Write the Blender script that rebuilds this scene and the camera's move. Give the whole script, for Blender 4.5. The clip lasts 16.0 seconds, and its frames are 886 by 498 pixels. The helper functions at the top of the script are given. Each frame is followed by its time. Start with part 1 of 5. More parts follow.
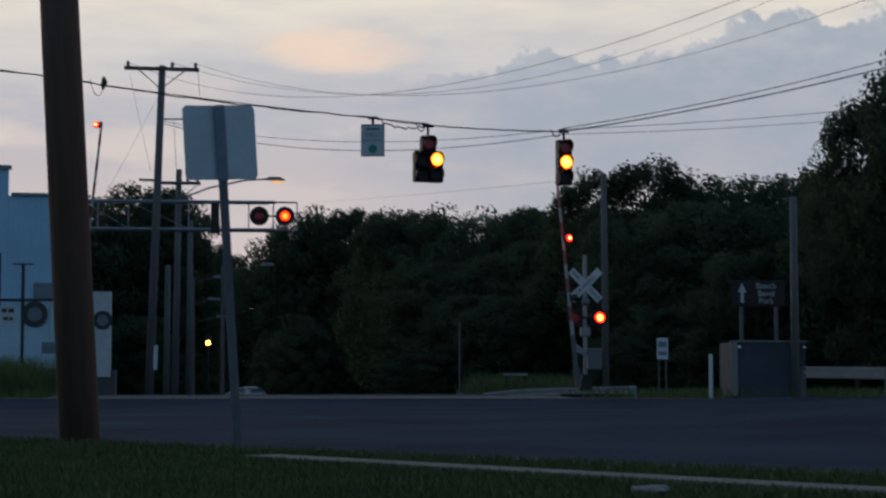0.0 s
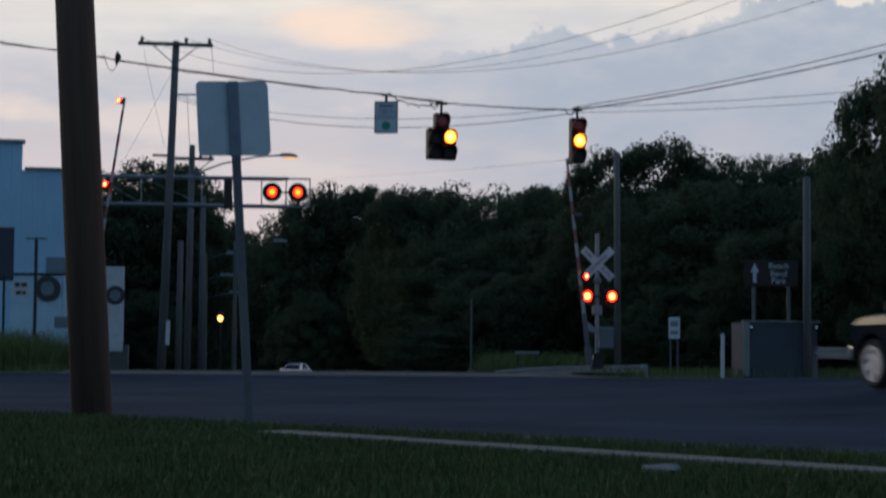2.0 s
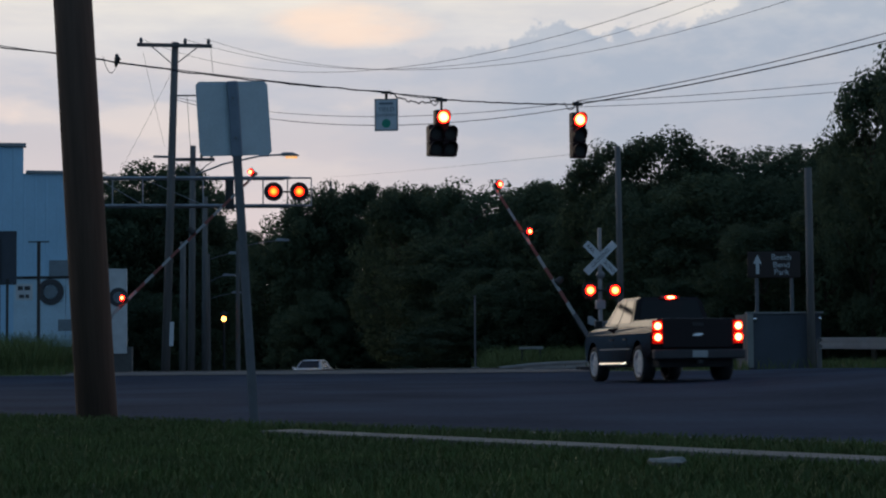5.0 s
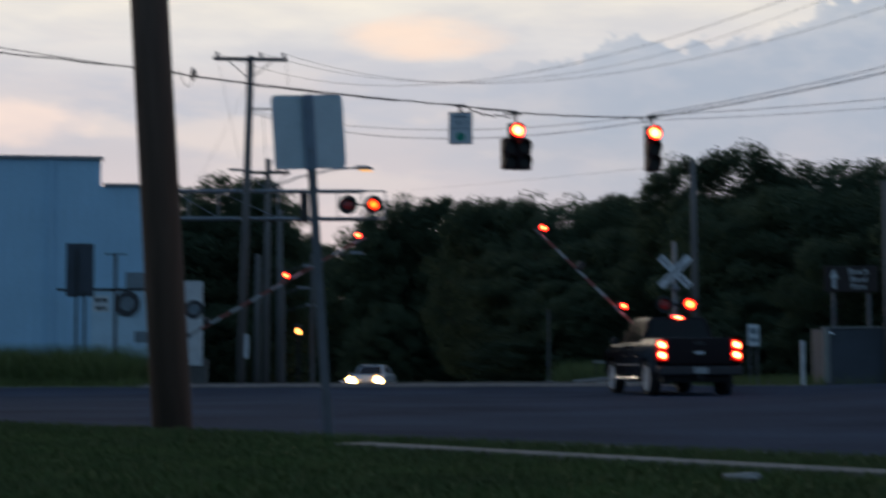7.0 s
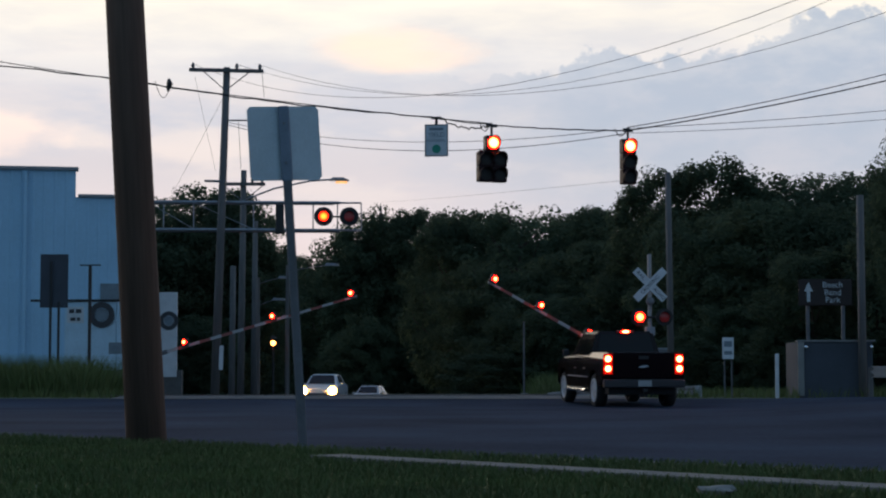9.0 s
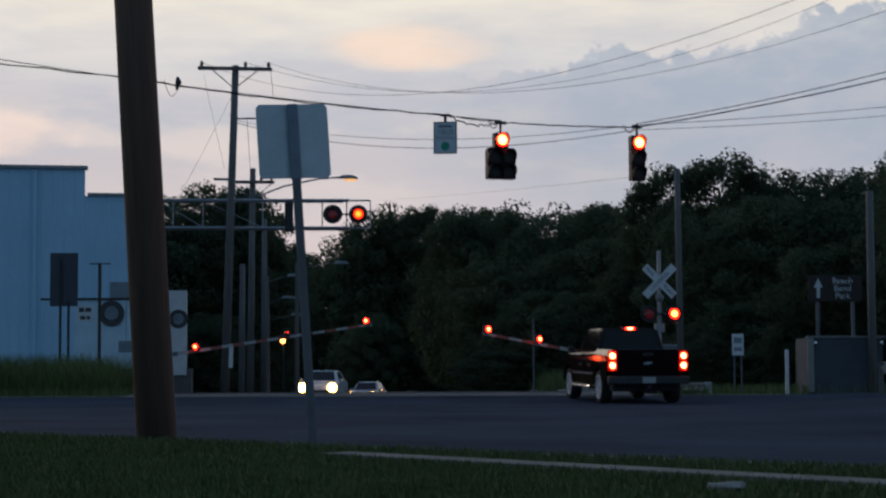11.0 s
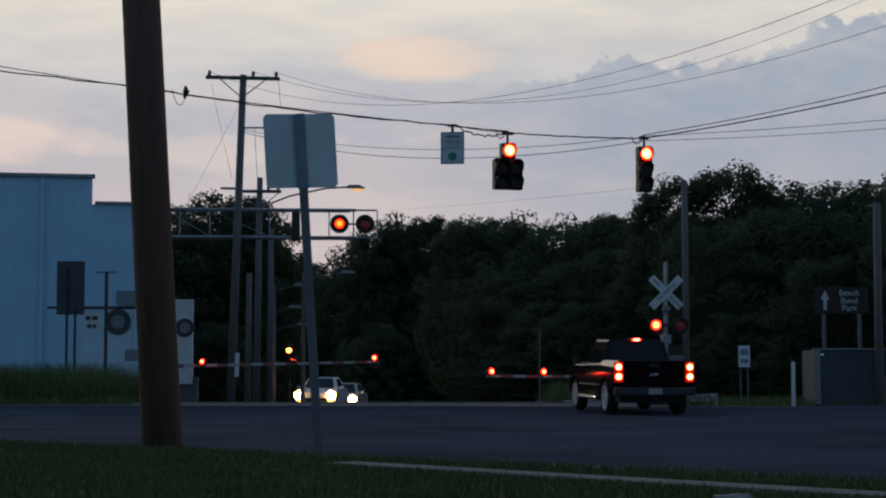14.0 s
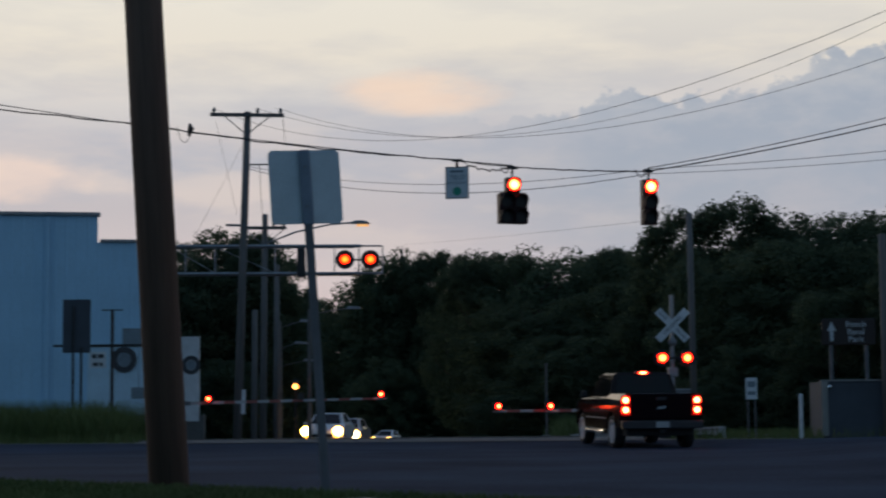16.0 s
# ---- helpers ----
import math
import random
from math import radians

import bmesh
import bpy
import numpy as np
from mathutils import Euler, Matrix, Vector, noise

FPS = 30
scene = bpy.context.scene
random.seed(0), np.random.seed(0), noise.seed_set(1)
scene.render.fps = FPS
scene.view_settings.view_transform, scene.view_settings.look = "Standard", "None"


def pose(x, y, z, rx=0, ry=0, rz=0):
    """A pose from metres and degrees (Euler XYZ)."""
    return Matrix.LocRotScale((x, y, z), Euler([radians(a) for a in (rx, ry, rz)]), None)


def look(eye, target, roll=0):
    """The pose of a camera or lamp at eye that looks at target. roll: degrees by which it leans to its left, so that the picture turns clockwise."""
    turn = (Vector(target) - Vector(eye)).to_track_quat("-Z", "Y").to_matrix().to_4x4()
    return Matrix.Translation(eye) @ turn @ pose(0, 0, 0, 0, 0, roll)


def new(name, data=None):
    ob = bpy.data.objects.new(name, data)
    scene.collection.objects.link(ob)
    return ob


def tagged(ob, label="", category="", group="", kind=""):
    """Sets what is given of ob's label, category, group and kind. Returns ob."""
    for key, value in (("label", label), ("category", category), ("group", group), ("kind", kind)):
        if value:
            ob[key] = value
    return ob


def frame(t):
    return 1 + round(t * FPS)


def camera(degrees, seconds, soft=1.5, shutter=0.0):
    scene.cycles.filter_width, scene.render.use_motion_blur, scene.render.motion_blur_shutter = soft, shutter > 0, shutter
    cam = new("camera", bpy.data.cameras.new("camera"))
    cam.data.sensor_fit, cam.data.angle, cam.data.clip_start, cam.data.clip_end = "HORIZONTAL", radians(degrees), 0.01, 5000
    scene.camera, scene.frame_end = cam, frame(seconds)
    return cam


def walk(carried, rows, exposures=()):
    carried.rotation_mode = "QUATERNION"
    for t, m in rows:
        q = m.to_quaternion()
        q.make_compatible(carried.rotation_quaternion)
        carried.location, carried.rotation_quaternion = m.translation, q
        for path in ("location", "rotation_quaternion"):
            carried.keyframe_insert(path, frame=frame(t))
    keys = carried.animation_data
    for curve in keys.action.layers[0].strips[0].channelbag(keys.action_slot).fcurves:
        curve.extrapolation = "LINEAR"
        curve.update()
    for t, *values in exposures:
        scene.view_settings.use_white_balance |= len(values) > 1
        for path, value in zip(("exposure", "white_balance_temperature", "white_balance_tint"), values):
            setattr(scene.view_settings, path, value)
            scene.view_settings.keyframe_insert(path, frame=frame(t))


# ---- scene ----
H_EYE = 0.70
TURNS = [
    (0.0, 93.862, 0.000, 0.000), (0.5, 94.390, -0.212, 0.506), (1.0, 92.859, -0.180, 0.450),
    (1.5, 94.142, -0.208, 0.237), (2.0, 93.150, -0.462, 0.367), (2.4, 91.823, -0.36, -0.117), (2.5, 91.599, -0.344, -0.403), (2.6, 91.663, -0.25, -0.063), (2.9, 92.39, 0.10, 0.367),
    (3.0, 92.677, 0.192, 0.439), (3.1, 92.84, 0.30, 0.367), (3.2, 92.874, 0.400, 0.372), (5.3, 93.140, 0.509, 0.552),
    (5.5, 93.349, 0.457, 0.731), (6.0, 93.750, 0.351, 0.548), (6.4, 93.48, 0.49, 1.564), (6.5, 92.999, 0.527, 2.531), (6.6, 92.963, 0.50, 2.997),
    (6.9, 93.745, 0.25, 3.375), (7.0, 93.476, 0.202, 2.820), (7.1, 93.315, 0.17, 2.408), (7.5, 92.435, 0.084, 1.711), (8.0, 91.618, 0.493, 1.533),
    (8.5, 93.793, 0.532, 2.057), (8.7, 93.879, 0.032, 2.037), (10.8, 93.539, 0.450, 2.104),
    (11.0, 93.776, 0.237, 2.341), (11.5, 94.385, 0.072, 2.438), (11.9, 94.73, 0.19, 1.756), (12.0, 94.189, 0.225, 1.326), (12.1, 95.05, 0.24, 1.845), (12.2, 95.73, 0.26, 1.595),
    (12.5, 95.247, 0.309, 1.769), (13.0, 94.665, -0.168, 1.821), (13.5, 94.554, -0.146, 2.100),
    (14.0, 94.098, -0.061, 2.531), (14.5, 94.703, -0.045, 2.209), (15.0, 93.719, -0.591, 3.186),
    (15.5, 95.012, 0.588, 3.953), (16.0, 95.202, 0.459, 2.745)]
cam = camera(27.53, 16.0, soft=2.1, shutter=0.8)
walk(cam, [(t, pose(0, 0, H_EYE, rx, ry, rz)) for t, rx, ry, rz in TURNS],
     exposures=[(0.0, 0.0, 6470, 10), (0.5, 0.10, 6450, 10), (2.0, 0.18, 6380, 10), (2.5, 0.30, 6360, 10), (3.0, 0.50, 6420, 10),
                (5.5, 0.18, 6400, 10), (7.0, 0.24, 6430, 10), (8.0, 0.48, 6380, 10), (8.5, 0.50, 6500, 10), (11.0, 0.14, 6450, 10),
                (13.0, -0.04, 6420, 10), (15.0, 0.04, 6480, 10), (15.5, 0.11, 6520, 10), (16.0, 0.02, 6540, 10)])

# ---- world and light ----
world = bpy.data.worlds.new("dusk_sky")
scene.world = world
world.use_nodes = True
wn, wl = world.node_tree.nodes, world.node_tree.links
wn.clear()


def wnode(kind, operation=None):
    n = wn.new(kind)
    if operation:
        n.operation = operation
    return n


w_out = wnode("ShaderNodeOutputWorld")
w_co = wnode("ShaderNodeTexCoord")
w_sep = wnode("ShaderNodeSeparateXYZ")
wl.new(w_co.outputs["Generated"], w_sep.inputs[0])


def ramp(nodes, stops, interp="LINEAR"):
    r = nodes.new("ShaderNodeValToRGB")
    r.color_ramp.interpolation = interp
    els = r.color_ramp.elements
    while len(els) < len(stops):
        els.new(0.5)
    for e, (p, c) in zip(els, stops):
        e.position, e.color = p, (*c, 1)
    return r


# colour by height above the horizon: pink low down, lilac grey, cream above, deep blue overhead
w_height = ramp(wn, [(0.0, (0.60, 0.47, 0.46)), (0.075, (0.61, 0.53, 0.54)), (0.112, (0.515, 0.482, 0.512)),
                     (0.150, (0.545, 0.525, 0.552)), (0.172, (0.66, 0.63, 0.61)), (0.195, (0.77, 0.71, 0.62)),
                     (0.26, (0.80, 0.78, 0.70)), (0.40, (0.42, 0.52, 0.64)), (0.62, (0.12, 0.20, 0.36)), (1.0, (0.05, 0.09, 0.19))])
wl.new(w_sep.outputs["Z"], w_height.inputs[0])


def w_math(op, a, b, c=None):
    n = wnode("ShaderNodeMath", op)
    for i, v in enumerate((a, b, c)):
        if v is None:
            continue
        if isinstance(v, (int, float)):
            n.inputs[i].default_value = v
        else:
            wl.new(v, n.inputs[i])
    return n.outputs[0]


def w_blend(fac, base, colour):
    n = wnode("ShaderNodeMixRGB")
    wl.new(fac, n.inputs[0])
    wl.new(base, n.inputs[1])
    n.inputs[2].default_value = (*colour, 1)
    return n.outputs[0]


def w_noise(scale, stretch, detail, rough=0.55):
    mp = wnode("ShaderNodeMapping")
    mp.inputs["Scale"].default_value = stretch
    wl.new(w_co.outputs["Generated"], mp.inputs[0])
    n = wnode("ShaderNodeTexNoise")
    n.inputs["Scale"].default_value, n.inputs["Detail"].default_value = scale, detail
    n.inputs["Roughness"].default_value = rough
    wl.new(mp.outputs[0], n.inputs["Vector"])
    return n.outputs[0]


sx, sz = w_sep.outputs["X"], w_sep.outputs["Z"]
# thin stretched cloud sheets, greyer and pinker
streak = ramp(wn, [(0.44, (0, 0, 0)), (0.60, (1, 1, 1))])
wl.new(w_noise(7.0, (1, 1, 4.5), 6), streak.inputs[0])
low = ramp(wn, [(0.06, (0, 0, 0)), (0.13, (0.80, 0.80, 0.80)), (0.185, (0.45, 0.45, 0.45)), (0.24, (0.1, 0.1, 0.1))])
wl.new(sz, low.inputs[0])
col = w_blend(w_math("MULTIPLY", streak.outputs[0], low.outputs[0]), w_height.outputs[0], (0.435, 0.450, 0.515))
streak2 = ramp(wn, [(0.50, (0, 0, 0)), (0.64, (1, 1, 1))])
wl.new(w_noise(11.0, (1, 1, 3.5), 5), streak2.inputs[0])
low2 = ramp(wn, [(0.07, (0, 0, 0)), (0.12, (0.58, 0.58, 0.58)), (0.19, (0.0, 0.0, 0.0))])
wl.new(sz, low2.inputs[0])
col = w_blend(w_math("MULTIPLY", streak2.outputs[0], low2.outputs[0]), col, (0.72, 0.62, 0.57))
# one cloud lit orange by the sunset
gx = w_math("DIVIDE", w_math("SUBTRACT", sx, -0.058), 0.045)
gz = w_math("DIVIDE", w_math("SUBTRACT", sz, 0.1765), 0.0125)
gd = w_math("ADD", w_math("MULTIPLY", gx, gx), w_math("MULTIPLY", gz, gz))
gd = w_math("ADD", gd, w_math("MULTIPLY", w_math("SUBTRACT", w_noise(22.0, (1, 1, 3), 4), 0.5), 2.2))
patch = ramp(wn, [(0.0, (0.62, 0.62, 0.62)), (1.0, (0, 0, 0))], "EASE")
wl.new(w_math("MULTIPLY", gd, 0.72), patch.inputs[0])
col = w_blend(patch.outputs[0], col, (0.93, 0.67, 0.50))
# a lower one beside it, peach and ragged
hx = w_math("DIVIDE", w_math("SUBTRACT", sx, -0.285), 0.050)
hz = w_math("DIVIDE", w_math("SUBTRACT", sz, 0.128), 0.011)
hd = w_math("ADD", w_math("MULTIPLY", hx, hx), w_math("MULTIPLY", hz, hz))
hd = w_math("ADD", hd, w_math("MULTIPLY", w_math("SUBTRACT", w_noise(30.0, (1, 1, 2), 5), 0.5), 3.0))
patch2 = ramp(wn, [(0.0, (0.55, 0.55, 0.55)), (1.0, (0, 0, 0))], "EASE")
wl.new(w_math("MULTIPLY", hd, 0.60), patch2.inputs[0])
col = w_blend(patch2.outputs[0], col, (0.90, 0.69, 0.58))
# heaped cloud bank whose lumpy top rises to one side
edge = w_math("MULTIPLY_ADD", sx, 0.120, 0.112)
lump = w_math("MULTIPLY_ADD", w_noise(21.0, (1, 1, 1.0), 5.0, 0.5), 0.064, edge)
lump = w_math("MULTIPLY_ADD", w_noise(46.0, (1, 1, 1.2), 4.0, 0.6), 0.046, lump)
inside = w_math("SUBTRACT", lump, sz)
bank = ramp(wn, [(0.0, (0, 0, 0)), (0.004, (0.85, 0.85, 0.85)), (0.03, (0.85, 0.85, 0.85)), (0.08, (0.62, 0.62, 0.62)), (0.13, (0.0, 0.0, 0.0))])
wl.new(inside, bank.inputs[0])
reach = ramp(wn, [(0.0, (0, 0, 0)), (1.0, (1, 1, 1))], "EASE")
wl.new(w_math("MULTIPLY_ADD", sx, 6.0, 0.50), reach.inputs[0])
puffs = ramp(wn, [(0.36, (0.74, 0.74, 0.74)), (0.58, (1, 1, 1))], "EASE")
wl.new(w_noise(24.0, (1, 1, 2.2), 6.0, 0.6), puffs.inputs[0])
heap = w_math("MULTIPLY", w_math("MULTIPLY", bank.outputs[0], reach.outputs[0]), puffs.outputs[0])
col = w_blend(heap, col, (0.315, 0.370, 0.460))
# the glow is ahead; the sky behind is a dim dusk blue
w_ahead = ramp(wn, [(0.20, (0.0, 0.0, 0.0)), (0.75, (1, 1, 1))], "EASE")
w_half = wnode("ShaderNodeMath", operation="MULTIPLY_ADD")
w_half.inputs[1].default_value, w_half.inputs[2].default_value = 0.5, 0.5
wl.new(w_sep.outputs["Y"], w_half.inputs[0])
wl.new(w_half.outputs[0], w_ahead.inputs[0])
w_mix3 = wnode("ShaderNodeMixRGB")
w_mix3.inputs[1].default_value = (0.105, 0.195, 0.31, 1)
wl.new(w_ahead.outputs[0], w_mix3.inputs[0])
wl.new(col, w_mix3.inputs[2])
# the brightest of the afterglow stands low, well to one side of the street
w_glow_dir = wnode("ShaderNodeVectorMath", operation="DOT_PRODUCT")
w_glow_dir.inputs[1].default_value = Vector((-0.615, 0.775, 0.14)).normalized()
wl.new(w_co.outputs["Generated"], w_glow_dir.inputs[0])
w_glow = ramp(wn, [(0.935, (0, 0, 0)), (0.962, (0.30, 0.235, 0.165)), (1.0, (1.0, 0.80, 0.56))], "EASE")
wl.new(w_glow_dir.outputs["Value"], w_glow.inputs[0])
w_glow_add = wnode("ShaderNodeMixRGB")
w_glow_add.blend_type = "ADD"
w_glow_add.inputs[0].default_value = 1.0
w_glow_gain = wnode("ShaderNodeVectorMath", operation="SCALE")
w_glow_gain.inputs["Scale"].default_value = 3.2
wl.new(w_glow.outputs[0], w_glow_gain.inputs[0])
wl.new(w_mix3.outputs[0], w_glow_add.inputs[1])
wl.new(w_glow_gain.outputs[0], w_glow_add.inputs[2])
w_bg = wnode("ShaderNodeBackground")
w_bg.inputs["Strength"].default_value = 1.0
wl.new(w_glow_add.outputs[0], w_bg.inputs[0])
w_sky = wnode("ShaderNodeTexSky")
w_sky.sky_type, w_sky.sun_disc = "NISHITA", False
w_sky.sun_elevation, w_sky.sun_rotation = radians(1.0), radians(-46)
w_bg2 = wnode("ShaderNodeBackground")
w_bg2.inputs["Strength"].default_value = 0.012
wl.new(w_sky.outputs[0], w_bg2.inputs[0])
w_add = wnode("ShaderNodeAddShader")
wl.new(w_bg.outputs[0], w_add.inputs[0])
wl.new(w_bg2.outputs[0], w_add.inputs[1])
wl.new(w_add.outputs[0], w_out.inputs[0])

sun_data = bpy.data.lights.new("sun", "SUN")
sun_data.energy, sun_data.angle, sun_data.color = 0.04, radians(12), (1.0, 0.75, 0.55)
sun = new("sun", sun_data)
sun.matrix_world = look((-145, 137, 12), (0, 0, 0))


# ---- materials ----
def mat(name, base, rough=0.7, metal=0.0, vary=0.25, scale=6.0, fine=60.0, bump=0.15, dist=0.01, tint=None, rand=0.0, stretch=(1, 1, 1)):
    """A surface with stains at a large and grain at a small scale, in object space."""
    m = bpy.data.materials.new(name)
    m.use_nodes = True
    n, l = m.node_tree.nodes, m.node_tree.links
    b = n["Principled BSDF"]
    b.inputs["Roughness"].default_value, b.inputs["Metallic"].default_value = rough, metal
    co = n.new("ShaderNodeTexCoord")
    big, small = n.new("ShaderNodeTexNoise"), n.new("ShaderNodeTexNoise")
    big.inputs["Scale"].default_value, big.inputs["Detail"].default_value = scale, 4
    small.inputs["Scale"].default_value, small.inputs["Detail"].default_value = fine, 3
    mp_ = n.new("ShaderNodeMapping")
    mp_.inputs["Scale"].default_value = stretch
    l.new(co.outputs["Object"], mp_.inputs[0])
    l.new(mp_.outputs[0], big.inputs["Vector"])
    l.new(mp_.outputs[0], small.inputs["Vector"])
    dark = tint or tuple(c * (1 - vary) for c in base)
    r = ramp(n, [(0.3, dark), (0.7, tuple(min(1, c * (1 + 0.5 * vary)) for c in base))])
    add = n.new("ShaderNodeMath")
    add.operation = "MULTIPLY_ADD"
    add.inputs[1].default_value = 0.35
    l.new(small.outputs[0], add.inputs[0])
    sc = n.new("ShaderNodeMath")
    sc.operation = "MULTIPLY"
    sc.inputs[1].default_value = 0.65
    l.new(big.outputs[0], sc.inputs[0])
    l.new(sc.outputs[0], add.inputs[2])
    l.new(add.outputs[0], r.inputs[0])
    last = r.outputs[0]
    if rand:
        info = n.new("ShaderNodeObjectInfo")
        hsv = n.new("ShaderNodeHueSaturation")
        mp = n.new("ShaderNodeMapRange")
        mp.inputs["To Min"].default_value, mp.inputs["To Max"].default_value = 1 - rand, 1 + rand
        l.new(info.outputs["Random"], mp.inputs["Value"])
        l.new(mp.outputs[0], hsv.inputs["Value"])
        l.new(last, hsv.inputs["Color"])
        last = hsv.outputs[0]
    l.new(last, b.inputs["Base Color"])
    if bump:
        bp = n.new("ShaderNodeBump")
        bp.inputs["Strength"].default_value, bp.inputs["Distance"].default_value = bump, dist
        l.new(add.outputs[0], bp.inputs["Height"])
        l.new(bp.outputs[0], b.inputs["Normal"])
    return m


def glow(name, core, rim, strength, radius, inner=0.40, outer=0.88):
    """A lit lens: hot in the middle, coloured at the rim."""
    m = bpy.data.materials.new(name)
    m.use_nodes = True
    n, l = m.node_tree.nodes, m.node_tree.links
    n.remove(n["Principled BSDF"])
    e = n.new("ShaderNodeEmission")
    co = n.new("ShaderNodeTexCoord")
    ln = n.new("ShaderNodeVectorMath")
    ln.operation = "LENGTH"
    l.new(co.outputs["Object"], ln.inputs[0])
    dv = n.new("ShaderNodeMath")
    dv.operation = "DIVIDE"
    dv.inputs[1].default_value = radius
    l.new(ln.outputs["Value"], dv.inputs[0])
    r = ramp(n, [(inner, core), (outer, rim)])
    l.new(dv.outputs[0], r.inputs[0])
    l.new(r.outputs[0], e.inputs[0])
    e.inputs["Strength"].default_value = strength
    l.new(e.outputs[0], n["Material Output"].inputs[0])
    return m


def glass(name, base, rough=0.08):
    m = mat(name, base, rough, 0.0, 0.1, 4, 30, 0)
    m.node_tree.nodes["Principled BSDF"].inputs["Coat Weight"].default_value = 0.4
    return m


M_ASPHALT = mat("asphalt", (0.034, 0.049, 0.076), 1.0, 0, 0.5, 0.30, 14, 0.3, 0.01)
M_ASPHALT.node_tree.nodes["Principled BSDF"].inputs["Specular IOR Level"].default_value = 0.02
M_ASPHALT_WORN = mat("worn_pale_asphalt", (0.085, 0.085, 0.085), 1.0, 0, 0.45, 0.5, 14, 0.3, 0.01)
M_GRASS = mat("lawn_soil", (0.024, 0.046, 0.014), 0.95, 0, 0.4, 1.2, 20, 0.4, 0.02)
M_BLADE = mat("grass_blade", (0.050, 0.084, 0.014), 0.8, 0, 0.4, 0.8, 9, 0)
M_WEED = mat("tall_weed", (0.105, 0.135, 0.036), 0.85, 0, 0.4, 0.6, 9, 0)
M_CONC = mat("concrete", (0.24, 0.235, 0.22), 0.9, 0, 0.25, 1.5, 40, 0.2, 0.005, rand=0.12)
M_WOOD = mat("weathered_pole_wood", (0.125, 0.077, 0.057), 0.95, 0, 0.4, 7.0, 30, 0.7, 0.02, stretch=(1, 1, 0.06))
M_WOOD_GREY = mat("grey_pole_wood", (0.145, 0.135, 0.13), 0.95, 0, 0.4, 7.0, 30, 0.5, 0.02, stretch=(1, 1, 0.08))
M_GALV = mat("galvanised_steel", (0.30, 0.31, 0.33), 0.5, 0.7, 0.2, 5, 60, 0.1, 0.003)
M_SIGNBACK = mat("bare_aluminium", (0.49, 0.55, 0.58), 0.55, 0.35, 0.15, 3, 40, 0.06, 0.002)
M_STEEL = mat("grey_painted_steel", (0.17, 0.175, 0.185), 0.55, 0.3, 0.2, 5, 50, 0.1, 0.003)
M_DARK = mat("dark_housing_paint", (0.022, 0.020, 0.020), 0.55, 0, 0.3, 5, 50, 0.1, 0.003)
M_BROWNISH = mat("weathered_signal_paint", (0.036, 0.017, 0.018), 0.55, 0, 0.3, 5, 50, 0.1, 0.003)
M_BROWNISH.node_tree.nodes["Principled BSDF"].inputs["Specular IOR Level"].default_value = 0.15
M_WHITE = mat("white_paint", (0.62, 0.63, 0.64), 0.6, 0, 0.18, 3, 40, 0.06, 0.002)
M_RED = mat("red_reflective", (0.26, 0.075, 0.06), 0.5, 0, 0.2, 4, 40, 0.05, 0.002)
M_BUILD = mat("blue_white_siding", (0.39, 0.61, 0.78), 0.7, 0, 0.12, 0.5, 8, 0.05, 0.005)
M_TRIM = mat("dull_roof_trim", (0.30, 0.30, 0.31), 0.6, 0.2, 0.2, 2, 20, 0.1, 0.004)
M_BLACK = mat("black_rubber", (0.015, 0.015, 0.016), 0.8, 0, 0.3, 8, 60, 0.2, 0.003)
M_STRIPE = mat("dull_white_reflective", (0.36, 0.36, 0.36), 0.6, 0, 0.2, 3, 40, 0.05, 0.002)
M_POST = mat("dull_sign_post_steel", (0.13, 0.13, 0.14), 0.6, 0.2, 0.3, 4, 40, 0.15, 0.003)
M_SHADE_STRIP = mat("blue_grey_shade_strip", (0.20, 0.235, 0.29), 0.6, 0.3, 0.2, 4, 40, 0.05, 0.002)
M_LETTER = mat("dull_sign_lettering", (0.52, 0.53, 0.54), 0.7, 0, 0.15, 4, 40, 0)
M_PAINT = mat("dark_maroon_car_paint", (0.008, 0.003, 0.004), 0.10, 0.0, 0.15, 2, 80, 0)
M_PAINT.node_tree.nodes["Principled BSDF"].inputs["Specular IOR Level"].default_value = 0.20
M_BUMPER = mat("dark_bumper_paint", (0.045, 0.040, 0.043), 0.35, 0.3, 0.2, 3, 60, 0)
M_SILVER = mat("silver_car_paint", (0.50, 0.51, 0.52), 0.3, 0.4, 0.1, 2, 80, 0)
M_CARWHITE = mat("white_car_paint", (0.70, 0.71, 0.72), 0.3, 0.0, 0.08, 2, 80, 0)
M_CARGREY = mat("grey_car_paint", (0.22, 0.23, 0.25), 0.3, 0.4, 0.1, 2, 80, 0)
M_RIM = mat("bright_alloy_rim", (0.62, 0.62, 0.63), 0.4, 0.35, 0.12, 6, 60, 0)
M_PANEL = mat("pale_blue_panel_paint", (0.50, 0.66, 0.76), 0.7, 0, 0.15, 1.5, 12, 0.05, 0.004)
M_CHROME = mat("chrome", (0.75, 0.75, 0.76), 0.15, 1.0, 0.1, 5, 60, 0)
M_GLASS = mat("tinted_glass", (0.008, 0.008, 0.009), 0.05, 0.0, 0.1, 4, 30, 0)
M_GLASS.node_tree.nodes["Principled BSDF"].inputs["Specular IOR Level"].default_value = 0.25
M_LENS_RED = glass("unlit_red_lens", (0.55, 0.022, 0.018), 0.3)
M_LENS_DARK = mat("unlit_dark_lens", (0.022, 0.016, 0.012), 0.6, 0, 0.2, 4, 30, 0)
